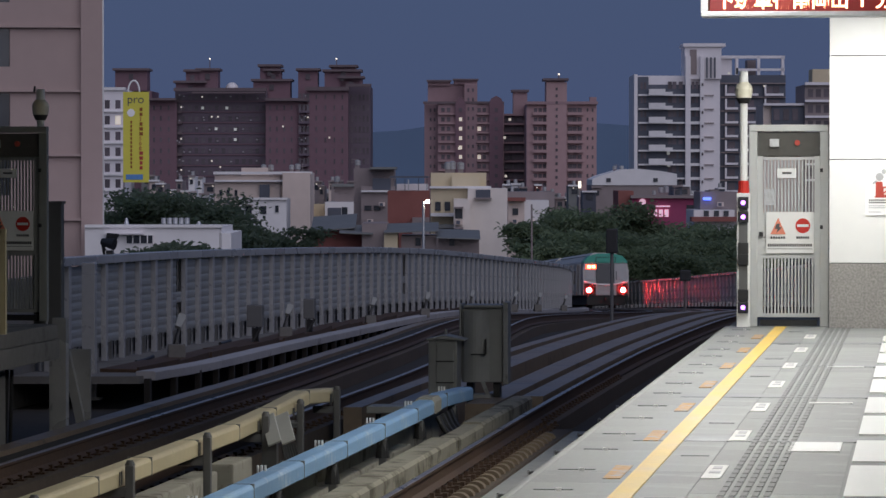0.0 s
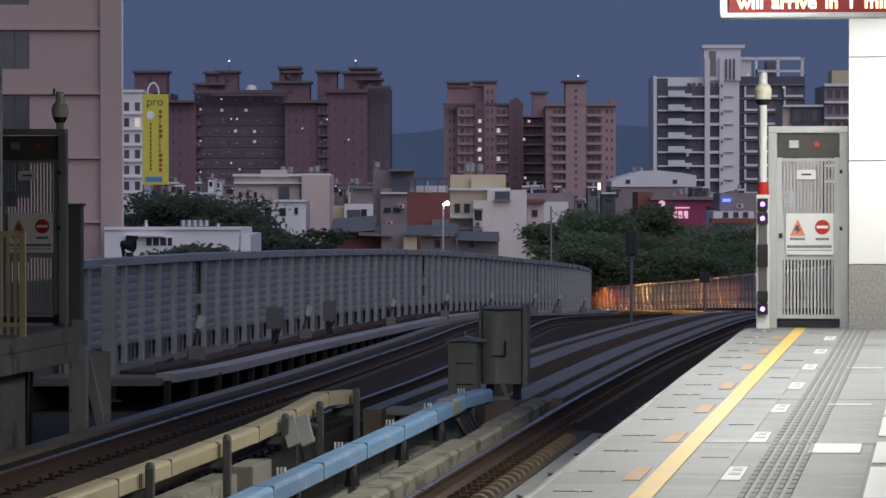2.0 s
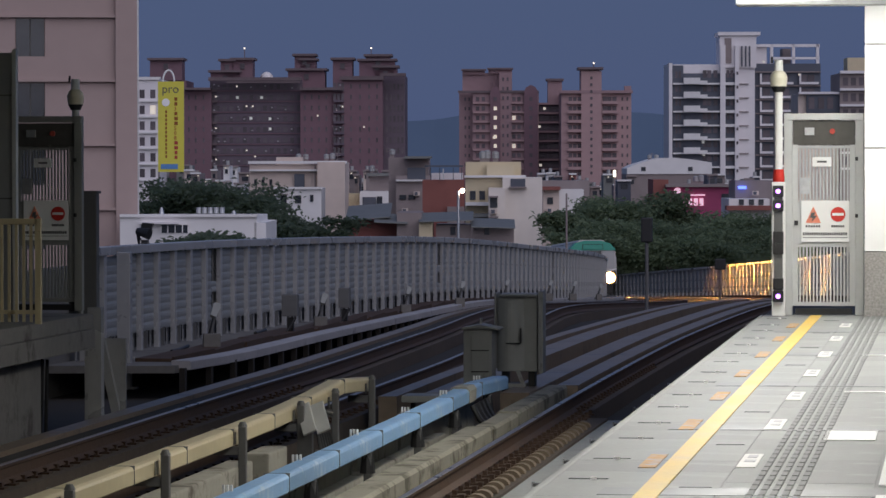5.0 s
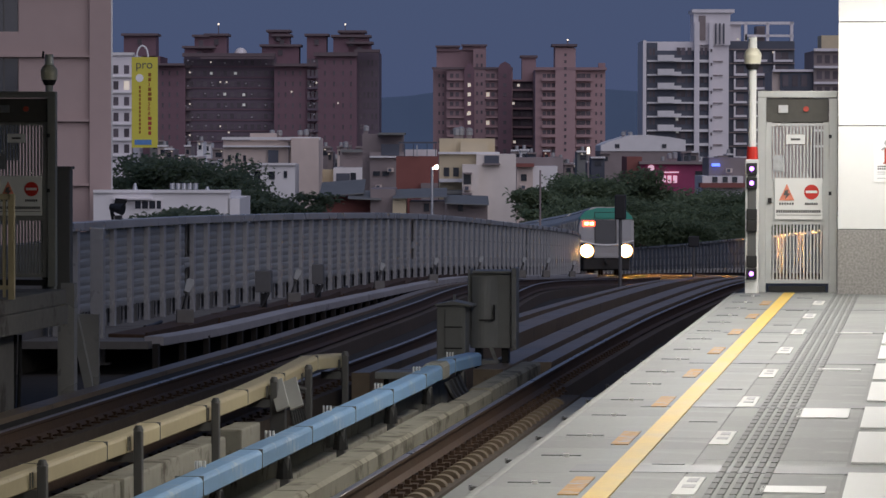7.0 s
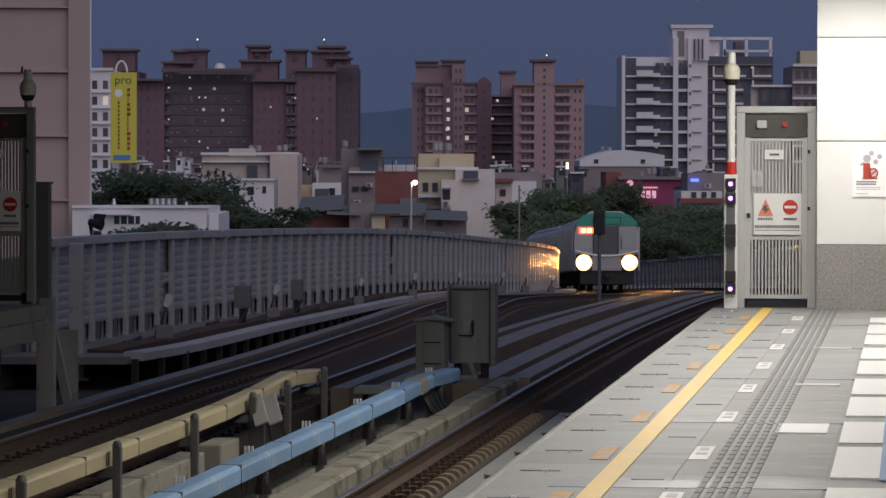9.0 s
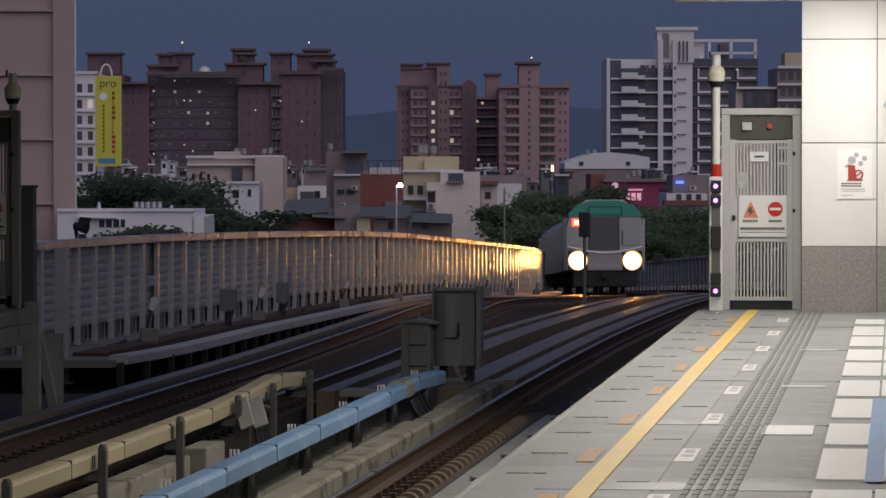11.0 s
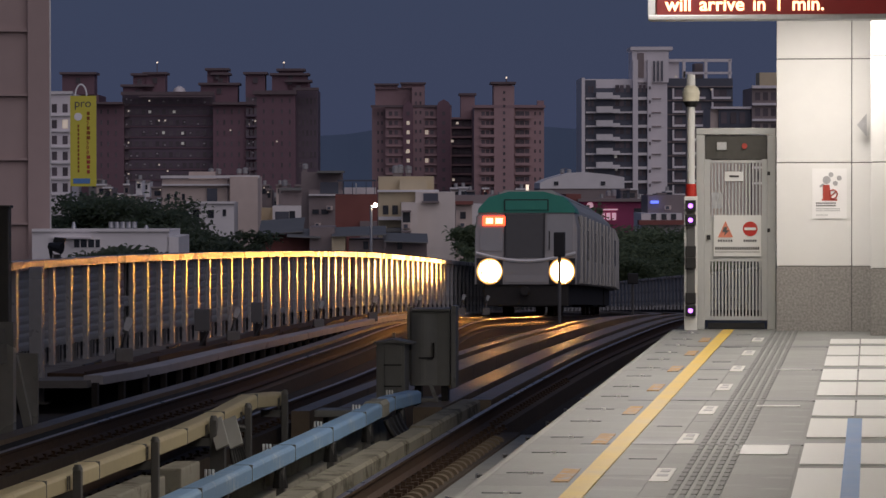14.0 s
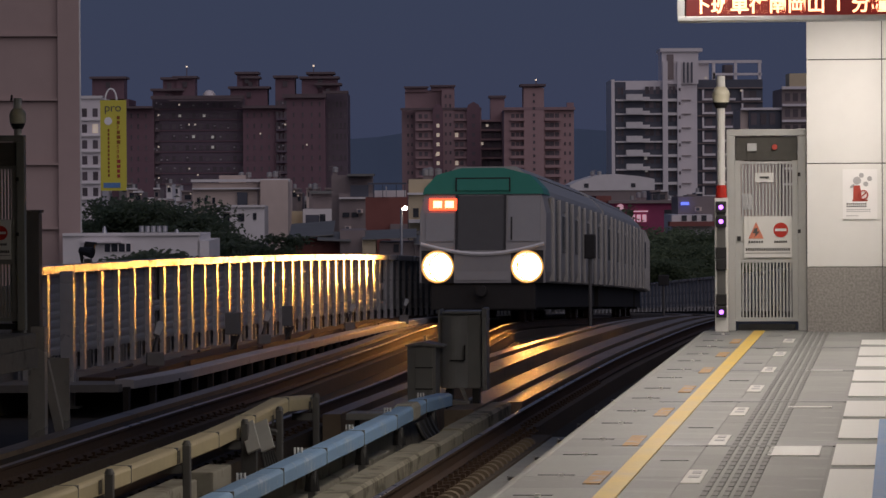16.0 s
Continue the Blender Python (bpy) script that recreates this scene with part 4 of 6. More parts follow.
def clad_column(base, label, w, joint, stone_top):
    """White-panelled column with a speckled granite base."""
    t = thing("clad_column", base, label, "column", "clad columns")
    part("core", bx(0.02, w - 0.02, 0.02, 0.78, 0, 4.2), "joint", t)
    xs = [0.0] + joint + [w]
    for a, b in zip(xs, xs[1:]):
        part("base_stone", bx(a + 0.003, b - 0.003, 0, 0.8, 0, stone_top - 0.004, 0.004), "granite", t, "speckled grey granite base")
        z = stone_top + 0.004
        while z < 4.1:
            part("panel", bx(a + 0.004, b - 0.004, 0, 0.8, z, min(z + 1.072, 4.2), 0.006), "cladding", t)
            z += 1.082
    return t


C = spot(1467, 310, 41.5)
col = clad_column(pose(C.x, C.y, 0), "white panelled station column on speckled granite base", 1.1, [0.785], 0.68)
C2 = spot(1634, 310, 40.4)
clad_column(pose(C2.x, C2.y, 0), "white panelled station wall end on granite base", 3.0, [0.9, 1.8], 0.68)
part("wall_marker", prism(bmesh.new(), [(0, 0), (0.1, 0.12), (0.1, -0.12)], -0.02, 0), "pale_metal", col, m=pose(0.84, -0.15, 2.15))

poster = thing("wall_poster", pose(C.x + 0.375, C.y - 0.012, 1.18), "white safety poster with grey figure on the column", "poster")
sheet = part("sheet", bx(0, 0.36, -0.003, 0.003, 0, 0.52), "paper", poster)
part("figure_head", rod(bmesh.new(), (0.15, -0.004, 0.40), (0.15, -0.008, 0.40), 0.042, None, 20), "grey_print", poster)
part("figure_trunk", prism(bmesh.new(), [(0.11, 0.2), (0.2, 0.2), (0.18, 0.35), (0.11, 0.35)], -0.0075, -0.004), "fig_red", poster)
part("figure_base", bx(0.1, 0.26, -0.0075, -0.004, 0.185, 0.2), "fig_red", poster)
part("figure_arm", rod(bmesh.new(), (0.08, -0.006, 0.33), (0.12, -0.006, 0.36), 0.01), "grey_print", poster)
ringm = bmesh.new()
for k in range(20):
    a0, a1 = k * math.tau / 20, (k + 1) * math.tau / 20
    rod(ringm, (0.215 + 0.045 * math.cos(a0), -0.009, 0.25 + 0.045 * math.sin(a0)), (0.215 + 0.045 * math.cos(a1), -0.009, 0.25 + 0.045 * math.sin(a1)), 0.008, None, 5)
rod(ringm, (0.18, -0.009, 0.22), (0.25, -0.009, 0.28), 0.007, None, 5)
part("ban_ring", ringm, "fig_red", poster)
for x, z in ((0.195, 0.455), (0.24, 0.365), (0.28, 0.42)):
    part("icon", rod(bmesh.new(), (x, -0.004, z), (x, -0.007, z), 0.026, None, 16), "grey_print", poster)
for k, (n, z) in enumerate(((10, 0.15), (10, 0.125), (12, 0.095), (12, 0.075), (6, 0.03))):
    for j in range(n):
        part("character_bar", bx(0.04 + j * 0.021, 0.056 + j * 0.021, -0.006, -0.0035, z, z + (0.016 if k < 2 else 0.009)), "print" if k < 2 else "grey_print", poster)

# ---- LED board hanging from the canopy ----
SD = 28.0
S = spot(1240, 30, SD)
board = thing("led_board", pose(S.x, S.y, S.z), "hanging red LED train information board in grey housing", "display board")
part("housing", bx(0, 2.6, 0.0, 0.3, 0.0, 0.035, 0.006), "pale_metal", board, "grey bottom rail")
part("housing_side", bx(0, 0.05, 0.0, 0.3, 0.035, 0.75), "pale_metal", board)
part("housing_top", bx(0, 2.6, 0.0, 0.3, 0.75, 0.79), "pale_metal", board)
part("backing", bx(0.05, 2.6, 0.24, 0.3, 0.035, 0.75), "black", board)
for x in (0.5, 2.1):
    part("hanger", rod(bmesh.new(), (x, 0.15, 0.79), (x, 0.15, 1.2), 0.03), "pale_metal", board)


def lettering(text, size, material):
    cu = bpy.data.curves.new("letters", "FONT")
    cu.body, cu.size, cu.extrude, cu.offset, cu.space_word = text, size, 0.003, 0.002, 1.5
    tmp = new("letters_draft", cu)
    bpy.context.view_layer.update()
    me = bpy.data.meshes.new_from_object(tmp.evaluated_get(bpy.context.evaluated_depsgraph_get()))
    bpy.data.objects.remove(tmp)
    me.materials.clear()
    me.materials.append(M[material])
    return me


AXIS = 0.126
led_text = new("message_panel")
led_text.parent = board
led_text.matrix_basis = pose(0, 0.12, AXIS)
part("screen", bx(0.06, 2.58, -0.088, 0.088, -0.088, 0.088), "dim_red", led_text, "dark red LED screen")
for words, turn, x in (("will arrive in 1 min.", 0, 0.12), ("Next train to Gangshan", -90, 0.10), ("\u4e0b\u73ed\u8eca\u5f80\u5357\u5ca1\u5c71 1 \u5206\u9418", 180, 0.10)):
    ob = new("message", lettering(words, 0.134, "red_led_pale"))
    ob.parent = led_text
    ob.matrix_basis = pose(0, 0, 0, turn) @ pose(x, -0.092, -0.06, 90)

# ---- opposite platform ----
OP = plan(42.7, -9.3)
# darker concrete carries the shade over this platform's edge
bm = bx(-19, OP.x, 4, OP.y, -0.16, 0.0, 0.015)
opp = solid("opposite_platform", bm, "concrete", "concrete slab of the opposite platform", "platform", "structure")
part("edge_beam", bx(-19, OP.x + 0.02, 4, OP.y - 0.02, -0.37, -0.162, 0.012), "concrete", opp, "stained edge beam, darkened for shade")
part("support_wall", bx(-19, OP.x - 0.3, 4, OP.y - 1.2, DECK, -0.372), "concrete", opp, "stained wall below the slab, darkened for shade")
q = spot(104, 310, 43.1)
part("support_post", bx(q.x - 0.075, q.x + 0.075, q.y, q.y + 0.15, DECK - 0.1, 0.05), "fence", opp)
# the dimness of this unlit end is put into the gate and pole paint
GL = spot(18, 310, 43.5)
platform_gate(pose(GL.x, GL.y, 0.0), "grey barred steel gate at the opposite platform's dark end", paint="gate_dim")
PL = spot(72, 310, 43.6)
camera_pole(pose(PL.x, PL.y, -0.15), "grey signal post with domed security camera, opposite platform", 1.3, "gate_dim", False)


def railing(base, label, n, h, paint="cream_cover"):
    t = thing("railing", base, label, "railing")
    w = n * 0.075
    part("top_rail", bx(0, w, -0.03, 0.03, h - 0.06, h, 0.008), paint, t)
    part("bottom_rail", bx(0, w, -0.02, 0.02, 0.1, 0.14), paint, t)
    for k in range(n + 1):
        part("bar", bx(k * 0.075 - 0.014, k * 0.075 + 0.014, -0.012, 0.012, 0.02, h - 0.05), paint, t)
    for x in (0.0, w):
        part("post", bx(x - 0.03, x + 0.03, -0.03, 0.03, 0, h), paint, t)
    return t


R = spot(-137, 310, 40.0)
railing(pose(R.x, R.y, 0.0), "dull cream steel barrier railing at the platform edge", 11, 1.06)

# ---- unseen closing canopy, added roof and walls of the station ----
canopy = solid("canopy", bx(EDGE - 0.4, 9.2, -12, 40.8, 3.6, 3.8), "canopy", "white sheet canopy above the platform", "canopy", "structure")
# drawn out past the platform end to shade the opposite gate
solid("canopy", bx(-20, OP.x + 0.4, -12, 46, 4.0, 4.2), "canopy", "unseen white canopy above the opposite platform, lengthened for shade", "canopy", "structure")
# out of view, added to darken the tracks and the far platform
solid("station_roof", bx(-20.2, 9.2, -12, 44, 6.4, 6.7), "canopy", "unseen sheet roof added to shade both platforms and tracks", "roof", "structure")
solid("wall_back", bx(-20, 9.2, -12.3, -12, -1.5, 6.4), "canopy", "plain end wall of the station", "wall", "structure")
solid("wall_east", bx(9.0, 9.2, -12, END, 0, 6.4), "cladding", "white panelled station wall", "wall", "structure")
# out of view, added to keep light off the opposite platform
solid("wall_west", bx(-20.2, -20, -12, 42, -1.5, 6.4), "concrete", "unseen wall added to block light behind the opposite platform", "wall", "structure")

p0, p1 = plan(40, -12.25), plan(55.5, -12.25)
solid("parapet_wall", bx(p0.x - 0.15, p0.x + 0.05, p0.y, p1.y, -1.9, 0.2), "concrete", "plain concrete parapet behind the opposite platform end", "wall", "structure")

# ---- trackside things ----
p = spot(857, 310, 47.5)
tall = thing("trackside_cabinet", pose(p.x, p.y, -1.03), "tall grey metal relay cabinet with bowed door between the tracks", "cabinet", "trackside cabinets")
part("body", bx(-0.25, 0.24, -0.18, 0.25, 0.16, 1.05, 0.015), "relay", tall)
bm = bmesh.new()
bow = [(-0.22 + 0.3 * j / 8, 0.19 + 0.07 * math.sin(math.pi * (0.15 + 0.85 * j / 8))) for j in range(9)]
prism(bm, [(-0.22, 0.182)] + bow + [(0.08, 0.182)], 0.17, 1.02)
bmesh.ops.rotate(bm, cent=(0, 0, 0), matrix=Matrix.Rotation(math.pi / 2, 3, "X"), verts=bm.verts)
door = part("door", bm, "relay", tall)
part("latch", bx(0.04, 0.055, -0.265, -0.215, 0.50, 0.68), "black", door)
part("latch_bar", bx(-0.13, 0.04, -0.275, -0.235, 0.49, 0.507), "black", door)
part("roof", bx(-0.22, 0.24, -0.24, 0.27, 1.052, 1.085, 0.01), "relay", tall)
part("side_sheet", bx(-0.275, -0.252, -0.22, 0.2, 0.2, 1.1, 0.006), "relay", tall)
part("side_sheet", bx(0.25, 0.31, -0.24, 0.1, 0.14, 1.12, 0.01), "relay", tall)
part("shelf", bx(-0.26, 0.1, -0.26, 0.1, -0.04, 0.02, 0.01), "relay", tall)
part("stay", prism(bmesh.new(), [(-0.02, 0.18), (0.03, 0.18), (0.12, -0.05), (0.07, -0.05)], -0.24, -0.2), "relay", tall)
part("foot", bx(0.12, 0.2, -0.1, 0.1, -0.1, 0.16), "black", tall)
part("foot", bx(-0.2, -0.12, -0.1, 0.1, -0.1, 0.16), "black", tall)

p = spot(787, 310, 47.0)
short = thing("trackside_cabinet", pose(p.x, p.y, -1.05), "short grey-green cabinet with banded door and sloping lid", "cabinet", "trackside cabinets")
part("body", bx(-0.17, 0.17, -0.2, 0.22, 0.0, 0.72, 0.012), "relay", short)
door = part("door", bx(-0.07, 0.13, -0.216, -0.201, 0.06, 0.68, 0.004), "relay", short)
for z in (0.2, 0.45):
    part("band", bx(-0.075, 0.135, -0.226, -0.216, z, z + 0.014), "black", door)
part("lid", prism(bmesh.new(), [(-0.19, 0.725), (0.02, 0.765), (0.26, 0.715), (0.26, 0.70), (0.02, 0.722), (-0.19, 0.705)], -0.25, 0.24), "relay", short)
part("hinge_post", bx(0.0, 0.03, 0.0, 0.04, 0.74, 0.83), "relay", short)

SG = spot(1083, 310, 100)
sig = thing("signal_post", pose(SG.x, SG.y, RAIL - 0.6 - drop(100)), "slim dark railway signal with black head", "signal")
part("mast", rod(bmesh.new(), (0, 0, 0), (0, 0, 2.2), 0.045), "cabinet", sig)
part("head", bx(-0.14, 0.14, -0.12, 0.12, 2.14, 2.76, 0.03), "black", sig)

for u, d, v in ((757, 150, 357),):
    p = spot(u, v, d)
    lamp = thing("street_lamp", pose(p.x, p.y, GROUND), "lit street lamp on pale pole behind the viaduct", "street lamp")
    part("pole", rod(bmesh.new(), (-0.16, 0, 0), (-0.16, 0, p.z - GROUND), 0.06, 0.05), "pale_metal", lamp)
    bm = bmesh.new()
    bmesh.ops.create_uvsphere(bm, u_segments=24, v_segments=14, radius=0.075, matrix=Matrix.Translation((0, 0, p.z - GROUND)))
    part("bulb", bm, "street", lamp, "bright white lamp head", smooth=True)


# ---- town ----
roofs = {}


def building(name, label, uc, d, category="apartment building", turn=0.0):
    """An empty at street level, and a hand that sets boxes on it by bearing, rise and depth."""
    c = spot(uc, 310, d)
    t = thing(name, pose(c.x, c.y, GROUND, 0, 0, BEARING + turn), label, category)
    k = d / SCALE

    def put(part_name, u0, u1, v0, v1, y0, y1, material, parent=None, note=""):
        z1 = EYE + (310 - v0) * k - GROUND
        z0 = 0.0 if v1 is None else EYE + (310 - v1) * k - GROUND
        return part(part_name, bx((u0 - uc) * k, (u1 - uc) * k, y0, y1, z0, z1), material, parent or t, note)

    def sheet(part_name, u0, u1, va, vb, y0, y1, material, lean=0.0):
        """A sloping roof sheet, its front edge at rise vb, its back edge at va."""
        bm = bmesh.new()
        za, zb = (EYE + (310 - v) * k - GROUND for v in (va, vb))
        for o in (0.0, -0.07):
            for x, y, z in (((u0 - uc) * k, y0, zb), ((u1 - uc) * k, y0, zb + lean), ((u1 - uc) * k, y1, za + lean), ((u0 - uc) * k, y1, za)):
                bm.verts.new((x, y, z + o))
        bm.verts.ensure_lookup_table()
        for q in ((0, 1, 2, 3), (7, 6, 5, 4), (0, 4, 5, 1), (1, 5, 6, 2), (2, 6, 7, 3), (3, 7, 4, 0)):
            bm.faces.new([bm.verts[j] for j in q])
        return part(part_name, bm, material, t)

    def windows(us, vs, w, h, material, y=-0.06, lit=(), lit_mat="lit_window"):
        panes = {m: mesh_of("window", bx(-w * k / 2, w * k / 2, -0.05, 0.25, -h * k / 2, h * k / 2), m) for m in (material, lit_mat)}
        for i, u in enumerate(us):
            for j, v in enumerate(vs):
                m = lit_mat if (i, j) in lit else material
                piece("window", panes[m], t, pose((u - uc) * k, y, EYE + (310 - v) * k - GROUND))

    def spots(places, w, h, material, y=-0.2):
        pane = mesh_of("window", bx(-w * k / 2, w * k / 2, -0.05, 0.1, -h * k / 2, h * k / 2), material)
        for u, v in places:
            tagged(piece("window", pane, t, pose((u - uc) * k, y, EYE + (310 - v) * k - GROUND)), "lit window / painted glint")
    roofs[t.name] = sheet
    return t, put, windows, spots


def seq(a, b, step):
    n = int(round((b - a) / step))
    return [a + i * step for i in range(n + 1)]


# pink-beige tower beside the line
t, put, windows, spots = building("apartment_tower", "pink-beige tiled tower with deep horizontal ledges and dark windows", 0, 195, turn=6.5)
put("wall", -420, 143, -330, None, 0.55, 20, "big_pink")
put("corner_pier", 143, 181, -330, None, 0.0, 19, "big_pink")
put("drain_pipe", 181, 184, -330, None, 0.4, 0.6, "pale_metal")
for k in range(-3, 5):
    v = 48 + 114 * k
    put("storey_panel", 18, 143, v + 3, v + 111, 0.3, 0.56, "big_pink")
    put("ledge", -420, 143, v - 3, v + 1, 0.05, 0.56, "big_pink")
    put("storey_panel", -420, -34, v + 3, v + 111, 0.3, 0.56, "big_pink")
    put("spandrel", -34, 18, v + 70, v + 111, 0.3, 0.56, "big_pink")
    w = put("window", -33, 17, v + 3, v + 70, 0.48, 0.56, "glass")
    put("mullion", -9, -7, v + 3, v + 70, 0.44, 0.47, "gate_dark", w)

# red-brown complex
t, put, windows, spots = building("apartment_block", "long red-brown tiled apartment complex with flat-capped roof turrets", 420, 1150)
put("wall", 262, 312, 178, None, 2, 40, "brown_tile")
# set-back centre, shade put in as darker brown
put("wall", 308, 472, 161, None, 5, 40, "brown_dark")
put("wall", 470, 546, 178, None, 1, 40, "brown_tile")
put("wall", 544, 616, 160, None, 0, 40, "brown_tile")
# side face, darkened by colour
put("wall", 616, 655, 152, None, 6, 46, "brown_dark")
put("wall", 186, 264, 160, None, 10, 40, "brown_tile")
for u0, u1, v0, v1 in ((262, 312, 174, 178), (308, 472, 156, 162), (470, 546, 174, 179), (540, 618, 154, 161), (612, 657, 149, 154), (340, 470, 163, 166)):
    put("cornice", u0, u1, v0, v1, -1.5, 3, "cornice")
for u0, u1, v0, v1 in ((200, 257, 124, 160), (326, 349, 126, 160), (347, 383, 124, 160), (308, 360, 146, 160), (446, 512, 143, 182), (468, 495, 125, 145), (458, 493, 117, 145), (526, 561, 124, 182), (573, 636, 126, 160), (585, 628, 118, 128), (600, 640, 138, 156)):
    body = put("turret", u0, u1, v0, v1, 8, 20, "brown_tile")
    put("turret_cap", u0 - 4, u1 + 4, v0 - 4, v0, 6.5, 21, "cornice", body)
    put("turret_window", (u0 + u1) / 2 - 4, (u0 + u1) / 2 + 4, v0 + 6, v0 + 16, 7.6, 8.2, "far_pane", body)
bm = bmesh.new()
bmesh.ops.create_uvsphere(bm, u_segments=16, v_segments=8, radius=1.9, matrix=Matrix.Translation((wide(407 - 420, 1150), 12, EYE + wide(310 - 156, 1150) - GROUND)))
part("dome", bm, "pale_tower", t, "pale roof dome", smooth=True)
rows = seq(172, 305, 19.0)
windows(seq(322, 466, 12.0), rows, 6.5, 9, "far_pane", 4.9)
windows((312.5, 318.5), rows, 4, 11, "far_pane", 4.9)
windows((531, 538, 545), rows, 5, 12, "far_pane", -0.05)
windows(seq(622, 650, 7.0), rows, 3.5, 10, "far_pane", 5.9)
windows((272, 284, 298), rows[1:], 3.2, 8, "far_pane", 1.9)
windows((478, 490, 503, 516), rows[1:], 3.2, 8, "far_pane", 0.9)
windows((560, 576, 592, 606), rows, 3.0, 8, "far_pane", -0.1)
for v in rows:
    put("floor_band", 312, 470, v + 6.5, v + 8.0, 4.7, 5.2, "brown_tile")
    put("balcony", 529, 548, v + 5, v + 9, -0.8, 0.2, "brown_dark")
    put("balcony", 309, 321, v + 5, v + 9, 3.4, 5.2, "cornice")
spots(((357, 191), (400, 191), (415, 229), (381, 228), (415, 247)), 5, 5, "lit_dim", 4.5)
spots(((375, 207), (386, 207), (583, 244), (545, 208), (534, 216), (375, 285), (501, 224), (321, 190), (321, 246), (321, 301), (358, 172), (390, 296)), 2.8, 2.8, "lit_window", -0.5)
rng = random.Random(5)
# scattered pale panes painted as glints on the facade
spots([(rng.choice((322, 334, 346, 358, 370, 382, 394, 406, 418, 430, 442, 454)) + rng.uniform(-2, 2), rng.choice(rows) + rng.uniform(-3, 3)) for j in range(26)], 3.2, 2.4, "far_glint", 4.5)
spots([(rng.choice((314, 318, 534, 541)), rng.choice(rows) + rng.uniform(-4, 4)) for j in range(14)], 2.6, 2.2, "far_glint", -0.9)
for u in (368, 594):
    part("warning_light", bx(-0.2, 0.2, 10, 10.4, 0, 0.4), "small_light", t, m=pose(wide(u - 420, 1150), 0, EYE + wide(310 - 104, 1150) - GROUND))
    put("mast", u - 0.7, u + 0.7, 104, 124, 10, 10.3, "cornice")

# white-tiled block with the banner
t, put, windows, spots = building("side_block", "white tiled apartment block edge with small dark windows", 205, 620)
put("wall", 150, 220, 158, None, 0, 20, "pale_tower")
put("parapet", 150, 222, 155, 160, -0.4, 2, "white_render")
windows((190, 209), seq(185, 335, 28.0), 9, 15, "far_pane", 0.0, lit=((1, 1),))
for v in seq(196, 340, 28.0):
    put("sill", 182, 218, v + 0.5, v + 3, -0.4, 0.2, "white_render")
b = spot(241, 310, 600)
k = 600 / SCALE
ban = thing("advert_banner", pose(b.x, b.y, GROUND, 0, 0, BEARING), "tall yellow hanging advertising banner with brown lettering", "banner")
zt = EYE + (310 - 163) * k - GROUND
for x in (-22, 22):
    part("pole", rod(bmesh.new(), (x * k, 0.35, 0), (x * k, 0.35, zt), 0.12), "grey_render", ban)
part("cloth", bx(-23 * k, 23 * k, 0, 0.15, zt - 160 * k, zt), "banner", ban)
part("blue_band", bx(-18 * k, 12 * k, -0.06, -0.01, zt - 155 * k, zt - 146 * k), "blue_mark", ban)
part("shop_mark", rod(bmesh.new(), (-9 * k, -0.06, zt - 37 * k), (-9 * k, -0.01, zt - 37 * k), 7 * k, None, 16), "paper", ban)
for j in (0, 1, 3, 4, 5, 9, 10, 11, 12):
    s = 4.2 if 3 < j < 11 else 3.4
    part("character_bar", bx((8 - s / 2) * k, (8 + s) * k, -0.06, -0.01, zt - (34 + j * 8.6) * k, zt - (28 + j * 8.6) * k), "banner_ink" if j < 8 else "fig_red", ban)
for j in range(12):
    part("character_bar", bx(-10 * k, -7 * k, -0.06, -0.01, zt - (56 + j * 7.2) * k, zt - (51 + j * 7.2) * k), "banner_ink", ban)
for glyph, j in (("3", 2), ("5", 6), ("0", 7), ("8", 8)):
    ob = new("digit", lettering(glyph, 9 * k, "fig_red"))
    ob.parent, ob.matrix_basis = ban, pose(5.5 * k, -0.09, zt - (34 + j * 8.6) * k, 90)
ob = new("word", lettering("pro", 21 * k, "print"))
ob.parent, ob.matrix_basis = ban, pose(-16 * k, -0.03, zt - 20 * k, 90)
bm = tube(bmesh.new(), [(10 * k * math.cos(math.pi * j / 14) - 4 * k, 0.1, zt + 20 * k * math.sin(math.pi * j / 14)) for j in range(15)], 1.6 * k)
part("arch", bm, "paper", ban, "pale arched hanger")

# salmon towers
t, put, windows, spots = building("apartment_block", "salmon tiled apartment tower with stacked bay windows and gables", 840, 1320)
put("wall", 751, 775, 181, None, 4, 40, "pink_tile")
put("wall", 757, 845, 148, None, 8, 40, "pink_tile")
put("wall", 775, 892, 182, None, 0, 40, "pink_tile")
# set-back strip, its shade painted dark brown
put("wall", 888, 934, 202, None, 10, 40, "brown_dark")
for u0, u1, v in ((757, 797, 143), (803, 845, 141)):
    put("parapet", u0, u1, v, v + 8, 7, 10, "pink_tile")
    put("cornice", u0 - 2, u1 + 2, v - 2, v + 1, 5.5, 11, "cornice")
put("cornice", 749, 892, 180, 184, -0.8, 2, "cornice")
put("stair_tower", 822, 844, 148, None, -0.5, 9, "pink_tile")
for u0, u1, v in ((806, 824, 172), (866, 890, 170)):
    put("bay", u0, u1, v + 12, None, -1.6, 1, "brown_tile")
    bm = bmesh.new()
    kk = 1320 / SCALE
    prism(bm, [((u0 - 840) * kk, 0), ((u1 - 840) * kk, 0), ((u1 - 840 - 3) * kk, 7 * kk), (((u0 + u1) / 2 - 840) * kk, 12 * kk), ((u0 - 840 + 3) * kk, 7 * kk)], -1.6, 3)
    part("gable", bm, "brown_tile", t, m=pose(0, 0, EYE + (310 - v - 12) * kk - GROUND))
body = put("turret", 909, 934, 162, 205, 9, 20, "pink_tile")
put("turret_cap", 906, 937, 158, 162, 8, 21, "cornice", body)
rows = seq(195, 330, 16.6)
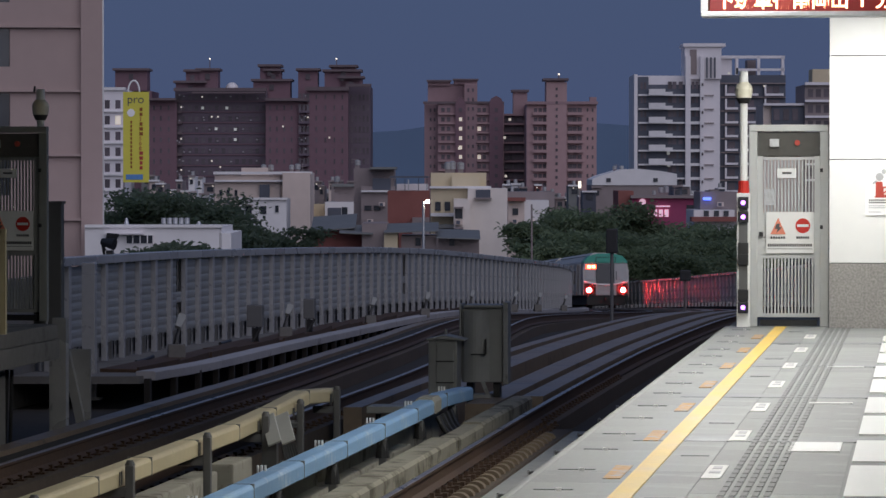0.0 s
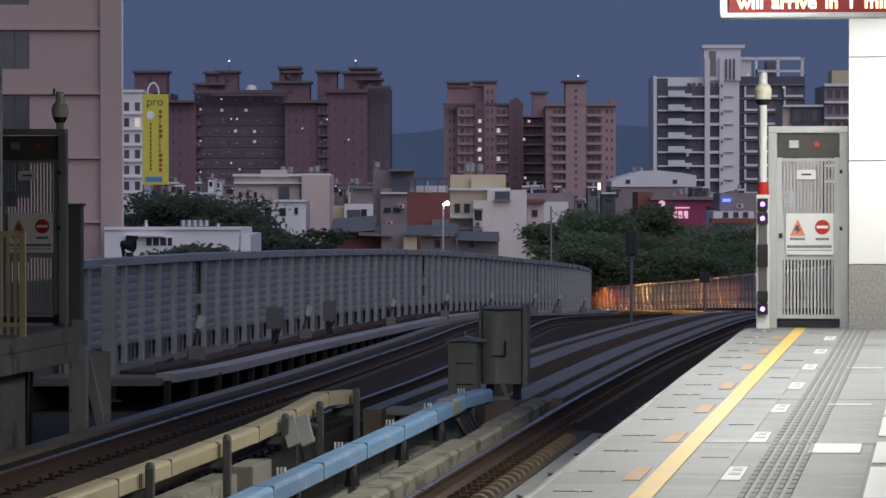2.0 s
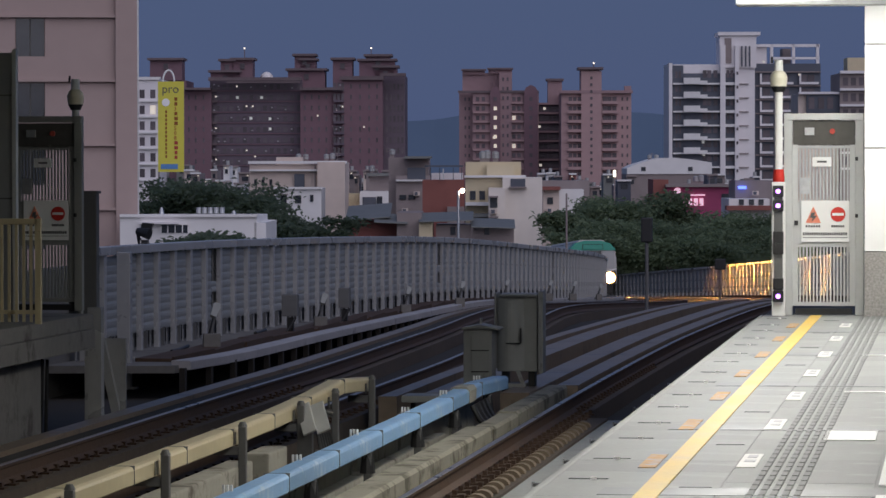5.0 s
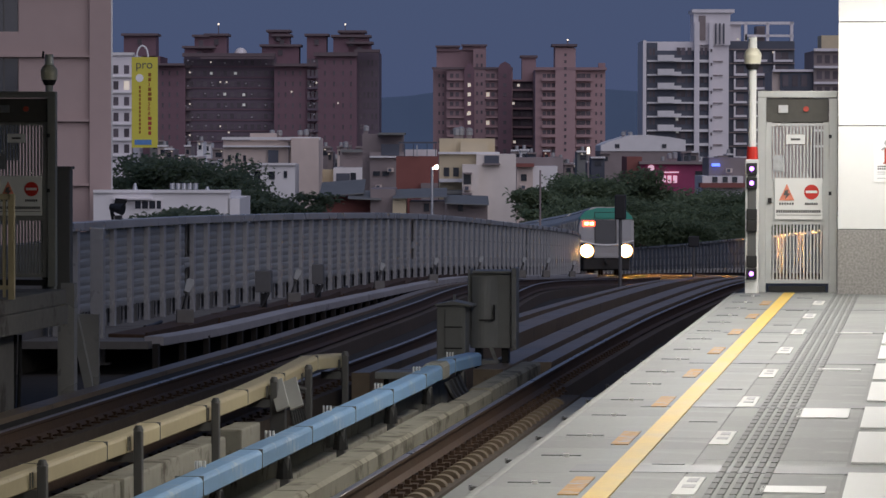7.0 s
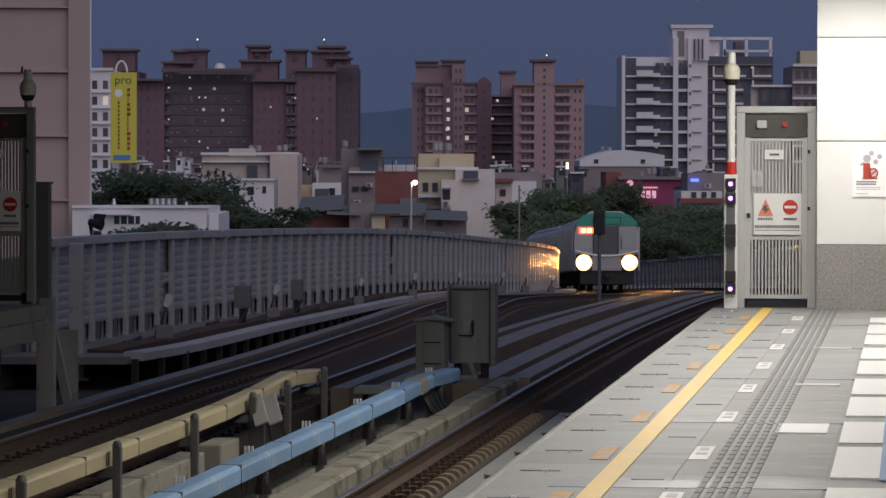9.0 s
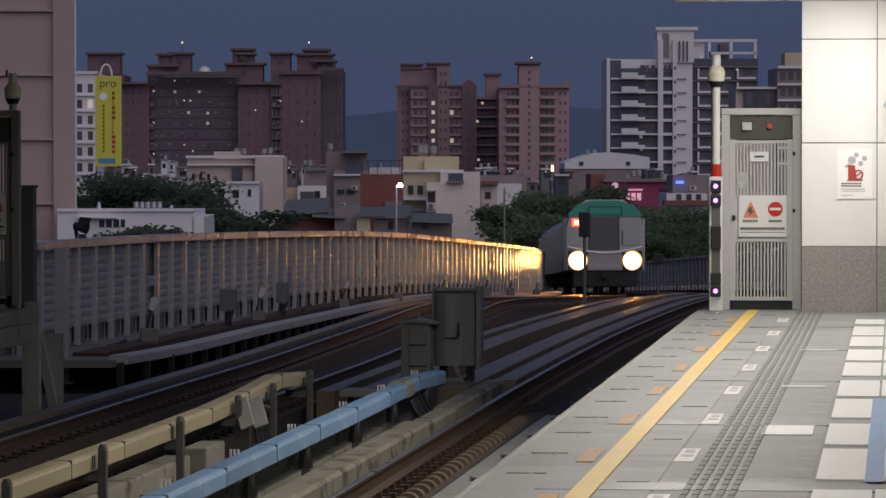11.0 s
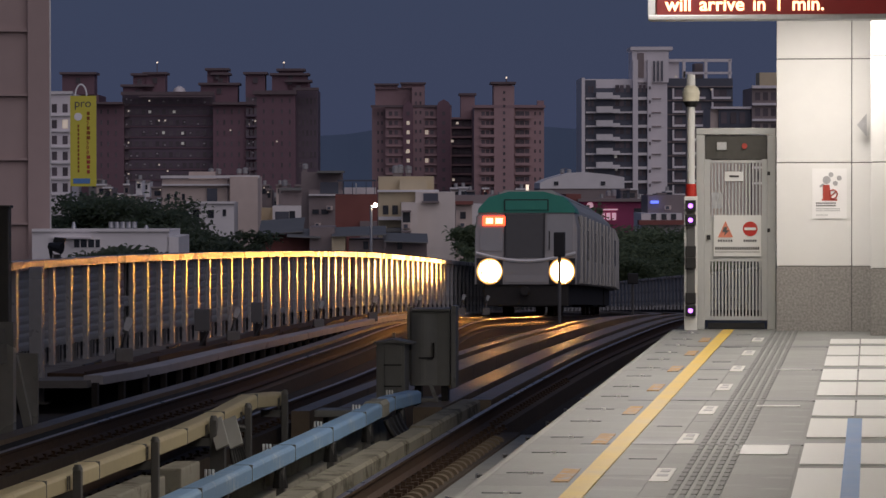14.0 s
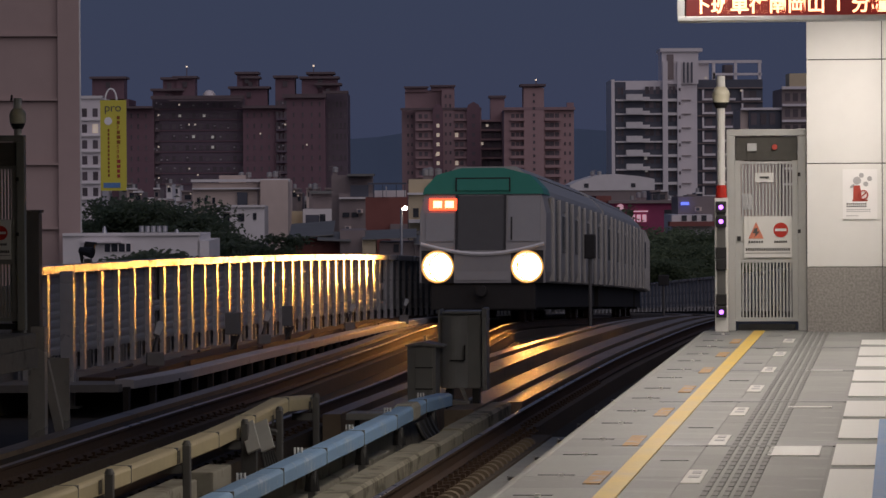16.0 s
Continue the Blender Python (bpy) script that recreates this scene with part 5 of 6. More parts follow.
windows((784, 794), rows, 6, 7.5, "far_pane", -0.1)
windows((815, 878), rows, 5.5, 6.5, "far_pane", -1.7, lit=((0, 1), (0, 2), (0, 3), (0, 4), (0, 5)))
windows((829, 837), seq(160, 330, 16.6), 3.2, 6, "far_pane", -0.6)
windows((848, 857), rows, 6, 7.5, "far_pane", -0.1, lit=((0, 2), (0, 5)))
windows(seq(897, 930, 8.0), rows[1:], 5.5, 8.5, "far_pane", 9.9)
windows((762, 769), rows, 2.8, 6, "far_pane", 3.9)
for v in rows:
    put("floor_band", 776, 806, v + 6, v + 8.5, -1.1, 0.2, "pink_pale")
    put("floor_band", 844, 867, v + 6, v + 8.5, -1.1, 0.2, "pink_pale")
    put("balcony", 892, 933, v + 6, v + 9.5, 8.4, 10.2, "pink_tile")
spots(((893, 244), (902, 212), (895, 312), (813, 263)), 4.5, 4.5, "lit_window", -2.2)

t, put, windows, spots = building("apartment_block", "pale salmon apartment tower with rows of open balconies", 993, 1290)
put("wall", 932, 1056, 184, None, 1.5, 40, "pink_pale")
put("stair_tower", 967, 1003, 146, None, -0.3, 9, "pink_pale")
body = put("turret", 966, 1000, 143, 184, 1, 14, "pink_pale")
put("turret_cap", 961, 1006, 139, 143, -1.5, 15, "cornice", body)
put("cornice", 929, 1058, 180, 185, -0.4, 4, "pink_tile")
put("finial", 1044, 1056, 172, 184, 2, 6, "pink_tile")
rows = seq(195, 330, 16.6)
windows((948, 956, 964, 972), rows, 6, 7, "far_pane", 1.4)
windows((1009, 1017, 1026), rows, 7.5, 8, "far_pane", 1.4)
windows((1040, 1049), rows, 3, 6, "far_pane", 1.4)
windows((985,), seq(158, 330, 12.0), 4, 5, "far_pane", -0.4)
for v in rows:
    put("balcony", 943, 968, v + 4, v + 9, -0.6, 1.6, "pink_pale")
    put("balcony", 1004, 1032, v + 4, v + 9, -0.6, 1.6, "pink_pale")
put("mast", 989, 991, 132, 142, 6, 6.4, "cornice")
spots(((990, 131),), 2.5, 2.5, "small_light", 5.5)

# white tower
t, put, windows, spots = building("white_tower", "pale grey apartment tower with stepped white balconies", 1200, 900)
put("wall", 1124, 1275, 134, None, 2.0, 30, "pale_tower")
put("edge_pier", 1122, 1128, 132, None, -0.4, 25, "pale_tower")
# darker slabs before the wall stand for shade in the recesses
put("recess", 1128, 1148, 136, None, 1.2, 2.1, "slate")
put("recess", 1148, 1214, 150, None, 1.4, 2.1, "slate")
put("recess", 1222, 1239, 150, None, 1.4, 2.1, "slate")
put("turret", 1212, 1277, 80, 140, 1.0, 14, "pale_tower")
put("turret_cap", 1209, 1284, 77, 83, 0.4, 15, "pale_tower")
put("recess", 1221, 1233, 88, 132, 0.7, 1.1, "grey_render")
for u in (1243, 1250, 1257, 1264):
    put("louvre", u, u + 2.5, 102, 138, 0.5, 1.2, "slate")
put("pier", 1213, 1222, 100, None, -0.2, 2.2, "pale_tower")
put("pier", 1239, 1246, 100, None, -0.2, 2.2, "pale_tower")
for v in seq(158, 350, 24.6):
    put("balcony", 1148, 1177, v, v + 11, -1.2, 1.6, "white_render")
    put("balcony", 1170, 1190, v + 5, v + 12, -0.6, 1.6, "white_render")
    put("floor_slab", 1130, 1213, v + 9, v + 12, 0.2, 1.8, "white_render")
    put("floor_slab", 1221, 1240, v + 8, v + 13, 0.2, 1.8, "white_render")
    put("ledge", 1246, 1264, v + 10, v + 11.5, 1.5, 2.2, "grey_render")
windows((1136, 1142), seq(152, 340, 24.6), 4, 12, "far_pane", 1.1)
windows((1186, 1194, 1205), seq(151, 340, 24.6), 7, 13, "far_pane", 1.3)
windows((1227, 1234), seq(151, 340, 24.6), 5, 13, "far_pane", 1.3)
windows((1243,), seq(150, 340, 24.6), 3, 5, "far_pane", -0.3)
spots(((1183, 270), (1184, 292)), 5, 8, "lit_dim", 1.0)
put("wing", 1276, 1394, 132, None, 6, 34, "slate")
put("frame_beam", 1277, 1394, 97, 102, 8, 10, "pale_tower")
put("frame_beam", 1308, 1394, 120, 124, 8, 10, "pale_tower")
for u in (1306, 1345, 1388):
    put("frame_post", u, u + 5, 97, 134, 8, 10, "pale_tower")
put("upper_room", 1281, 1300, 100, 134, 9, 16, "pale_tower")
put("roof_room", 1330, 1345, 104, 134, 12, 20, "grey_render")
for v in seq(150, 340, 24.6):
    for u0, u1 in ((1286, 1309), (1318, 1345), (1356, 1390)):
        put("window_box", u0, u1, v + 15, v + 19, 4.8, 6.2, "pale_tower")
        put("window_box", u0, u0 + 3, v, v + 15, 4.8, 6.2, "pale_tower")
    put("floor_slab", 1277, 1394, v - 4, v - 2, 5.2, 6.4, "grey_render")
windows((1298, 1332, 1364, 1377), seq(158, 340, 24.6), 12, 12, "far_pane", 5.9)
spots(((1292, 129), (1355, 152)), 3, 3, "lit_window", 4.5)

t, put, windows, spots = building("apartment_block", "tan and grey flats behind the platform gate", 1420, 760)
put("wall", 1352, 1425, 186, None, 2, 20, "beige")
put("wall", 1424, 1600, 150, None, 0, 20, "grey_render")
put("roof_room", 1441, 1480, 122, 152, 4, 12, "cream")
put("parapet", 1424, 1600, 146, 151, -0.8, 1, "pale_tower")
# dark slab painted for the shade of an open gallery
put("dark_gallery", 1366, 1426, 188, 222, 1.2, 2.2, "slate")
put("rail_band", 1352, 1428, 183, 187, 0.6, 2.2, "pale_tower")
for v in seq(160, 300, 28.0):
    put("floor_slab", 1424, 1600, v + 17, v + 21, -0.8, 0.2, "pale_tower")
windows(seq(1434, 1475, 14.0), seq(165, 300, 28.0), 9, 14, "far_pane", -0.05)
windows((1375, 1392, 1408), (203, 240), 10, 20, "far_pane", 1.1)

# low houses between the towers and the line
t, put, windows, spots = building("house", "beige rendered flat-roofed house with sloping canopy and tanks", 463, 420, "house")
put("wall", 378, 500, 310, None, 2, 14, "beige")
put("wall", 500, 549, 306, None, 0, 14, "beige")
put("roof_room", 423, 470, 297, 312, 5, 12, "beige")
put("parapet", 376, 551, 304, 309, 1.4, 3, "white_render")
put("canopy", 378, 508, 319, 322, 1.3, 2.1, "white_render")
# dark slab on the wall in place of a shaded opening
put("opening", 458, 476, 327, 350, 1.6, 2.1, "slate")
windows((389, 402, 416), (342,), 5, 11, "glass", 1.9)
put("drain_pipe", 494, 496, 312, None, 1.6, 1.9, "grey_render")
t, put, windows, spots = building("house", "small white house with three dark windows", 466, 390, "house")
put("wall", 425, 507, 352, None, 0, 10, "white_render")
put("parapet", 423, 509, 350, 354, -0.3, 1, "white_render")
windows((440, 466), (372,), 11, 14, "glass", -0.05)
windows((490,), (370,), 6, 12, "glass", -0.05)
put("awning", 432, 448, 362, 364, -0.8, 0, "grey_render")
t, put, windows, spots = building("white_shed", "long low white building with roof tanks", 300, 190, "building")
put("wall", 150, 392, 402, None, 0, 10, "white_render")
put("wall", 388, 409, 413, None, 0, 10, "white_render")
put("parapet", 150, 394, 398, 403, -0.15, 0.6, "white_render")
put("roof_edge", 186, 255, 412, 415, -0.5, 0.2, "pale_tower")
band = put("window_band", 222, 272, 417, 431, -0.04, 0.1, "glass")
for u in (222, 234, 247, 260, 270):
    put("window_frame", u, u + 2, 416, 432, -0.08, 0.05, "white_render", band)
put("window_frame", 222, 272, 415, 417, -0.09, 0.05, "white_render", band)
for u in seq(282, 324, 10.5):
    k = 190 / SCALE
    part("tank", rod(bmesh.new(), ((u - 300) * k, 3, EYE - 88 * k - GROUND), ((u - 300) * k, 3, EYE - 77 * k - GROUND), 4.6 * k, None, 12), "pale_metal", t)
for u, v in ((345, 396), (215, 390)):
    k = 190 / SCALE
    part("tank", rod(bmesh.new(), ((u - 300) * k, 3, EYE + (310 - 400) * k - GROUND), ((u - 300) * k, 3, EYE + (310 - v + 3) * k - GROUND), 5.5 * k, 2 * k, 12), "pale_metal", t)
t, put, windows, spots = building("house", "dark grey rendered house with roof canopy", 660, 390, "house")
put("wall", 626, 697, 298, None, 0, 14, "grey_render")
put("wall", 640, 700, 330, None, -2, 4, "grey_render")
put("roof_sheet", 655, 702, 296, 300, -3, 6, "roof_sheet")
# shade of the open room, as a dark slab
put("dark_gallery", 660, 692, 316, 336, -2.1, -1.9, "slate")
put("sill", 640, 700, 337, 340, -2.5, -1.9, "white_render")
windows((652, 668), (368,), 12, 8, "glass", -2.1)
windows((648, 672), (405,), 12, 14, "glass", -2.1)
t, put, windows, spots = building("house", "red brick gable house under blue-grey sheet roof", 722, 360, "house")
put("wall", 686, 760, 338, None, 0, 12, "brick")
put("rail_wall", 700, 757, 326, 340, 9, 10, "white_render")
for pu in (700, 716, 740, 755):
    put("roof_post", pu, pu + 1.2, 316, 340, 0.2, 0.4, "slate")
put("roof_sheet", 690, 758, 312, 315, -0.5, 7, "slate")
put("roof_post", 722, 724, 318, 338, -0.6, -0.3, "pale_metal")
put("lean_to", 730, 760, 385, None, -2, 0.1, "grey_render")
t, put, windows, spots = building("house", "cream and white rendered corner house with open roof rooms", 830, 330, "house")
put("wall", 762, 868, 332, None, 4, 16, "cream")
put("roof_room", 762, 862, 306, 334, 6, 14, "cream")
put("roof_room", 800, 850, 312, 334, 5, 12, "cream")
put("parapet", 760, 870, 330, 334, 3.5, 5, "white_render")
put("wall", 828, 898, 334, None, 0, 14, "warm_render")
put("wall", 803, 832, 352, None, -1, 12, "warm_render")
# dark slab for shade under the roof room
put("dark_gallery", 842, 868, 336, 350, -0.1, 0.3, "slate")
put("frame", 839, 870, 350, 353, -0.6, 0.4, "grey_render")
windows((812,), (378, 413), 13, 18, "glass", -1.05)
put("awning", 804, 820, 366, 369, -1.7, -0.9, "grey_render")
put("awning", 804, 820, 402, 405, -1.7, -0.9, "grey_render")
windows((775, 792), (366,), 10, 16, "glass", 3.9)
put("balcony", 762, 804, 378, 384, 2.6, 4.2, "white_render")
put("roof_sheet", 770, 806, 398, 404, 0, 5, "roof_sheet")
put("lean_to", 770, 806, 406, None, 1, 5, "grey_render")
t, put, windows, spots = building("house", "long low houses with dark tin roofs", 640, 300, "house")
put("wall", 550, 640, 410, None, 3, 12, "brick")
roofs[t.name]("roof_sheet", 548, 628, 386, 409, 1.5, 9, "roof_sheet", 0.25)
roofs[t.name]("roof_sheet", 600, 660, 398, 412, 0.5, 4, "roof_sheet", -0.1)
put("wall", 640, 684, 396, None, 1, 12, "grey_render")
put("wall", 680, 704, 411, None, -0.6, 6, "cream")
put("wall", 710, 772, 418, None, 0, 10, "grey_render")
roofs[t.name]("roof_sheet", 680, 776, 398, 411, -1.2, 7, "roof_sheet", 0.12)
roofs[t.name]("roof_sheet", 772, 850, 407, 420, -1.4, 6, "roof_sheet", -0.1)
put("wall", 776, 848, 422, None, 0, 10, "grey_render")
windows((690, 740, 800), (428,), 9, 14, "glass", -0.05)
t, put, windows, spots = building("house", "white and yellow upper flats behind tin roofs", 590, 430, "house")
put("wall", 575, 630, 358, None, 0, 12, "white_render")
put("wall", 550, 578, 362, None, 2, 12, "cream")
put("roof_sheet", 586, 628, 326, 331, 4, 12, "roof_sheet")
put("wall", 590, 626, 331, None, 5, 12, "grey_render")
# gallery shade put on as a dark slab
put("dark_gallery", 580, 604, 368, 384, -0.1, 0.3, "slate")
windows((610,), (374,), 10, 14, "glass", -0.05)
t, put, windows, spots = building("gable_hall", "pale curved-roof hall among low roofs", 1120, 520, "hall")
bm = bmesh.new()
kk = 520 / SCALE
prism(bm, [(-72 * kk, 0), (78 * kk, 0), (78 * kk, 20 * kk), (50 * kk, 25 * kk), (10 * kk, 29 * kk), (-20 * kk, 28 * kk), (-60 * kk, 16 * kk), (-72 * kk, 10 * kk)], 0, 20)
part("hall_roof", bm, "white_render", t, m=pose(0, 0, EYE + (310 - 328) * kk - GROUND))
put("wall", 1048, 1198, 328, None, 0.2, 20, "grey_render")
windows((1077, 1160), (319,), 8, 7, "glass", -0.05)
t, put, windows, spots = building("shop", "magenta-painted shop front with pink glowing sign", 1180, 420, "shop")
put("wall", 1118, 1240, 350, None, 0, 14, "magenta")
put("wall", 1095, 1122, 338, None, 1, 14, "brick")
put("roof_slab", 1116, 1242, 346, 351, -0.6, 4, "grey_render")
windows((1222,), (372,), 14, 18, "glass", -0.05)
put("sign_band", 1160, 1186, 364, 366.5, -0.2, 0, "pink_sign")
for j in range(4):
    put("sign_bar", 1146 + j * 10, 1153 + j * 10, 371, 384, -0.2, 0, "pink_sign")
part("sign_disc", rod(bmesh.new(), ((1137 - 1180) * 420 / SCALE, -0.25, EYE + (310 - 358) * 420 / SCALE - GROUND), ((1137 - 1180) * 420 / SCALE, -0.05, EYE + (310 - 358) * 420 / SCALE - GROUND), 0.36, None, 16), "pink_sign", t)
t, put, windows, spots = building("house", "low pale houses with tiled roofs by the trees", 1275, 380, "house")
put("wall", 1228, 1300, 372, None, 0, 12, "white_render")
put("roof_sheet", 1222, 1310, 384, 392, -2, 1, "brick")
put("wall", 1244, 1312, 340, None, 4, 14, "grey_render")
windows((1250, 1268, 1285), (378,), 9, 10, "glass", -0.05)
put("blue_sign", 1249, 1263, 350, 355, 3.5, 4.0, "blue_sign", None, "small glowing blue sign")
t, put, windows, spots = building("house", "brick and white houses beside the trees", 935, 360, "house")
put("wall", 899, 928, 356, None, 0, 12, "beige")
put("wall", 926, 972, 355, None, 1, 12, "white_render")
put("roof_sheet", 897, 930, 350, 356, -0.8, 3, "brick")
put("wall", 898, 985, 340, None, 6, 14, "grey_render")
windows((912,), (375,), 10, 12, "glass", -0.05)

# rooftop tanks, aerials and air conditioners
rng = random.Random(11)
for u, v, d, n in ((478, 305, 424, 2), (527, 304, 424, 2), (640, 297, 394, 1), (808, 305, 334, 3), (1100, 303, 524, 2), (960, 354, 365, 2), (602, 326, 436, 1), (1180, 345, 424, 2)):
    k = d / SCALE
    for j in range(n):
        c = spot(u + (j - n / 2) * 11 + rng.uniform(-2, 2), v, d + 4)
        t = thing("water_tank", pose(c.x, c.y, c.z), "small steel rooftop water tank on short legs", "water tank", "rooftop tanks")
        h = rng.uniform(0.35, 0.6)
        part("drum", rod(bmesh.new(), (0, 0, 0.25), (0, 0, 0.25 + h), 0.3, 0.3, 14), "tank", t)
        part("dome", rod(bmesh.new(), (0, 0, 0.25 + h), (0, 0, 0.36 + h), 0.3, 0.1, 14), "tank", t)
        part("stand", bx(-0.2, 0.2, -0.2, 0.2, -0.4, 0.25), "grey_render", t)
    c = spot(u + rng.uniform(-14, 14), v, d + 3)
    t = thing("roof_aerial", pose(c.x, c.y, c.z - 0.4), "thin rooftop television aerial", "aerial", "roof aerials")
    part("mast", rod(bmesh.new(), (0, 0, 0), (0, 0, 1.3), 0.03), "grey_render", t)
    for z in (0.95, 1.2):
        part("crossbar", rod(bmesh.new(), (-0.4, 0, z), (0.4, 0, z), 0.02), "grey_render", t)
for u, v, d in ((676, 362, 387.6), (655, 392, 387.6), (812, 394, 328.6), (590, 392, 429), (405, 358, 421), (912, 392, 359.4), (1275, 362, 383)):
    c = spot(u, v, d)
    t = thing("air_conditioner", pose(c.x, c.y, c.z, 0, 0, BEARING), "pale wall-mounted air conditioner with dark grille", "air conditioner", "air conditioners")
    part("case", bx(-0.3, 0.3, -0.3, 0.45, -0.2, 0.2, 0.02), "beige", t)
    part("grille", bx(-0.22, 0.1, -0.32, -0.3, -0.15, 0.15), "slate", t)

# scattered roofs and tanks of the middle distance
rng = random.Random(7)
clutter = [(560 + i * 9, 318, 345) for i in range(9)] + [(900 + i * 13, 326, 352) for i in range(30)] + [(262 + i * 11, 302, 345) for i in range(11)]
for u, va, vb in clutter:
    d = rng.uniform(430, 640)
    v = rng.uniform(va, vb)
    w = rng.uniform(9, 24)
    m = rng.choice(("grey_render", "white_render", "beige", "roof_sheet", "grey_render", "brick", "slate"))
    t, put, windows, spots = building("roof_house", "small flat-roofed town house among many", u, d, "house")
    put("wall", u - w / 2, u + w / 2, v, None, 0, rng.uniform(6, 12), m)
    put("parapet", u - w / 2 - 1, u + w / 2 + 1, v - 2, v + 1, -0.4, 1, rng.choice(("grey_render", "white_render")))
    put("window", u - w / 4, u + w / 4, v + 6, v + 14, -0.1, 0.1, "glass")
    if rng.random() < 0.5:
        k = d / SCALE
        part("water_tank", rod(bmesh.new(), (0, 3, EYE + (310 - v) * k - GROUND), (0, 3, EYE + (310 - v + 9) * k - GROUND), 3.2 * k, 3.0 * k, 12), "tank", t)
    if rng.random() < 0.35:
        spots(((u + rng.uniform(-w / 3, w / 3), v + 4),), 2.2, 2.2, "lit_window", -0.3)
t, put, windows, spots = building("sign_mast", "small glowing yellow-white shop sign", 1026, 400, "sign")
put("post", 1025, 1027, 330, None, 0, 0.2, "grey_render")
put("sign_face", 1023.5, 1028.5, 321, 333, -0.1, 0.1, "small_light")


# ---- trees ----
def tree(u, v, d, spread, label, seed, dense=900, leaf=0.34, paint="leaf"):
    """A tapered trunk with forking limbs and a ragged crown of leaf clumps."""
    r = random.Random(seed)
    c = spot(u, v, d)
    h = c.z - GROUND
    t = thing("tree", pose(c.x, c.y, GROUND, 0, 0, r.uniform(0, 360)), label, "tree", "trees by the viaduct")
    trunk = bmesh.new()
    fork = Vector((0, 0, h * 0.45))
    rod(trunk, (0, 0, 0), fork, 0.22, 0.14, 9)
    tips = []
    for k in range(8):
        a = k * math.tau / 8 + r.uniform(-0.3, 0.3)
        tip = Vector((math.cos(a) * spread * r.uniform(0.35, 0.7), math.sin(a) * spread * r.uniform(0.35, 0.7), h * r.uniform(0.6, 0.92)))
        rod(trunk, fork, tip, 0.09, 0.03, 6)
        tips.append(tip)
        for j in range(2):
            tips.append(tip + Vector((r.uniform(-1, 1), r.uniform(-1, 1), r.uniform(-0.6, 0.5))) * spread * 0.35)
    tips.append(Vector((0, 0, h * 0.93)))
    part("trunk", trunk, "bark", t)
    verts, faces = [], []
    for k in range(dense):
        tip = r.choice(tips)
        size = spread * 0.2
        p = tip + Vector((r.gauss(0, size), r.gauss(0, size), r.gauss(0, size * 0.45)))
        p.z = min(p.z, h * r.uniform(0.96, 1.02))
        q = Euler((r.uniform(-0.7, 0.9), r.uniform(-0.7, 0.7), r.uniform(0, 6.3))).to_matrix()
        s = leaf * r.uniform(0.6, 1.5)
        n = len(verts)
        verts += [p + q @ Vector(o) for o in ((-s, 0, 0), (0, -s * 0.45, 0.05), (s, 0, 0), (0, s * 0.45, 0.08))]
        faces.append((n, n + 1, n + 2, n + 3))
    me = bpy.data.meshes.new("crown")
    me.from_pydata(verts, [], faces)
    me.materials.append(M[paint])
    tagged(piece("crown", me, t, Matrix.Identity(4)), kind="stuff")
    return t


k = 0
for u, v, d, s in ((245, 342, 270, 4.0), (290, 334, 270, 4.5), (335, 340, 275, 4.5), (362, 350, 270, 3.0), (385, 362, 268, 3.4), (425, 374, 268, 3.0), (452, 390, 266, 2.6), (400, 384, 265, 2.4), (446, 408, 262, 2.0), (484, 416, 262, 1.6), (522, 394, 262, 2.0), (260, 352, 268, 3.4), (312, 336, 268, 3.6), (215, 370, 270, 3.5),
                   (255, 428, 175, 1.7), (300, 418, 175, 1.9), (345, 422, 175, 1.8), (375, 432, 175, 1.6)):
    k += 1
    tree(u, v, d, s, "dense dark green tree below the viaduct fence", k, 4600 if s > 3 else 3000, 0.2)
for u, v, d, s in ((908, 416, 300, 1.4), (936, 388, 310, 2.1), (972, 380, 315, 2.8), (1004, 366, 320, 3.4), (1046, 374, 320, 3.2), (1096, 359, 330, 3.4), (1130, 372, 330, 2.8), (1168, 392, 330, 3.2), (1195, 398, 325, 4.2), (1240, 402, 320, 4.2), (1285, 398, 320, 4.2), (1320, 405, 320, 4.0),
                   (925, 428, 290, 1.5), (1000, 410, 300, 4.0), (1080, 412, 305, 4.2), (1160, 418, 305, 4.2), (1230, 425, 305, 4.0), (1300, 428, 305, 4.0), (978, 425, 295, 2.8), (1120, 440, 300, 4.0), (1040, 440, 300, 4.0), (1200, 450, 300, 4.0), (1270, 452, 300, 4.0)):
    k += 1
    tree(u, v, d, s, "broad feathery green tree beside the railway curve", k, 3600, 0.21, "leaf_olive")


# ---- platform floor pieces ----
rng = random.Random(3)
rows = []
d = 17.6
while d < 41.5:
    rows.append(d)
    d += 0.77
for i, d in enumerate(rows):
    for x0, x1 in ((-2.05, -1.18), (-1.17, -0.42)):
        a, b = plan(d, x0), plan(min(d + 0.766, 41.9), x1)
        me = mesh_of("floor_slab", bx(0, b.x - a.x, 0, b.y - a.y, -0.02, 0.0), "floor_slab")
        piece("floor_slab", me, floor, pose(a.x, a.y, 0.003 + rng.uniform(0, 0.0006)))
for d in (19.4, 24.1, 28.8, 33.4, 37.9):
    a, b = plan(d - 0.22, -1.75), plan(d + 0.22, 2.6)
    part("dark_band", bx(a.x, b.x, a.y, a.y + 0.44, 0.0, 0.0055), "floor_dark", floor)
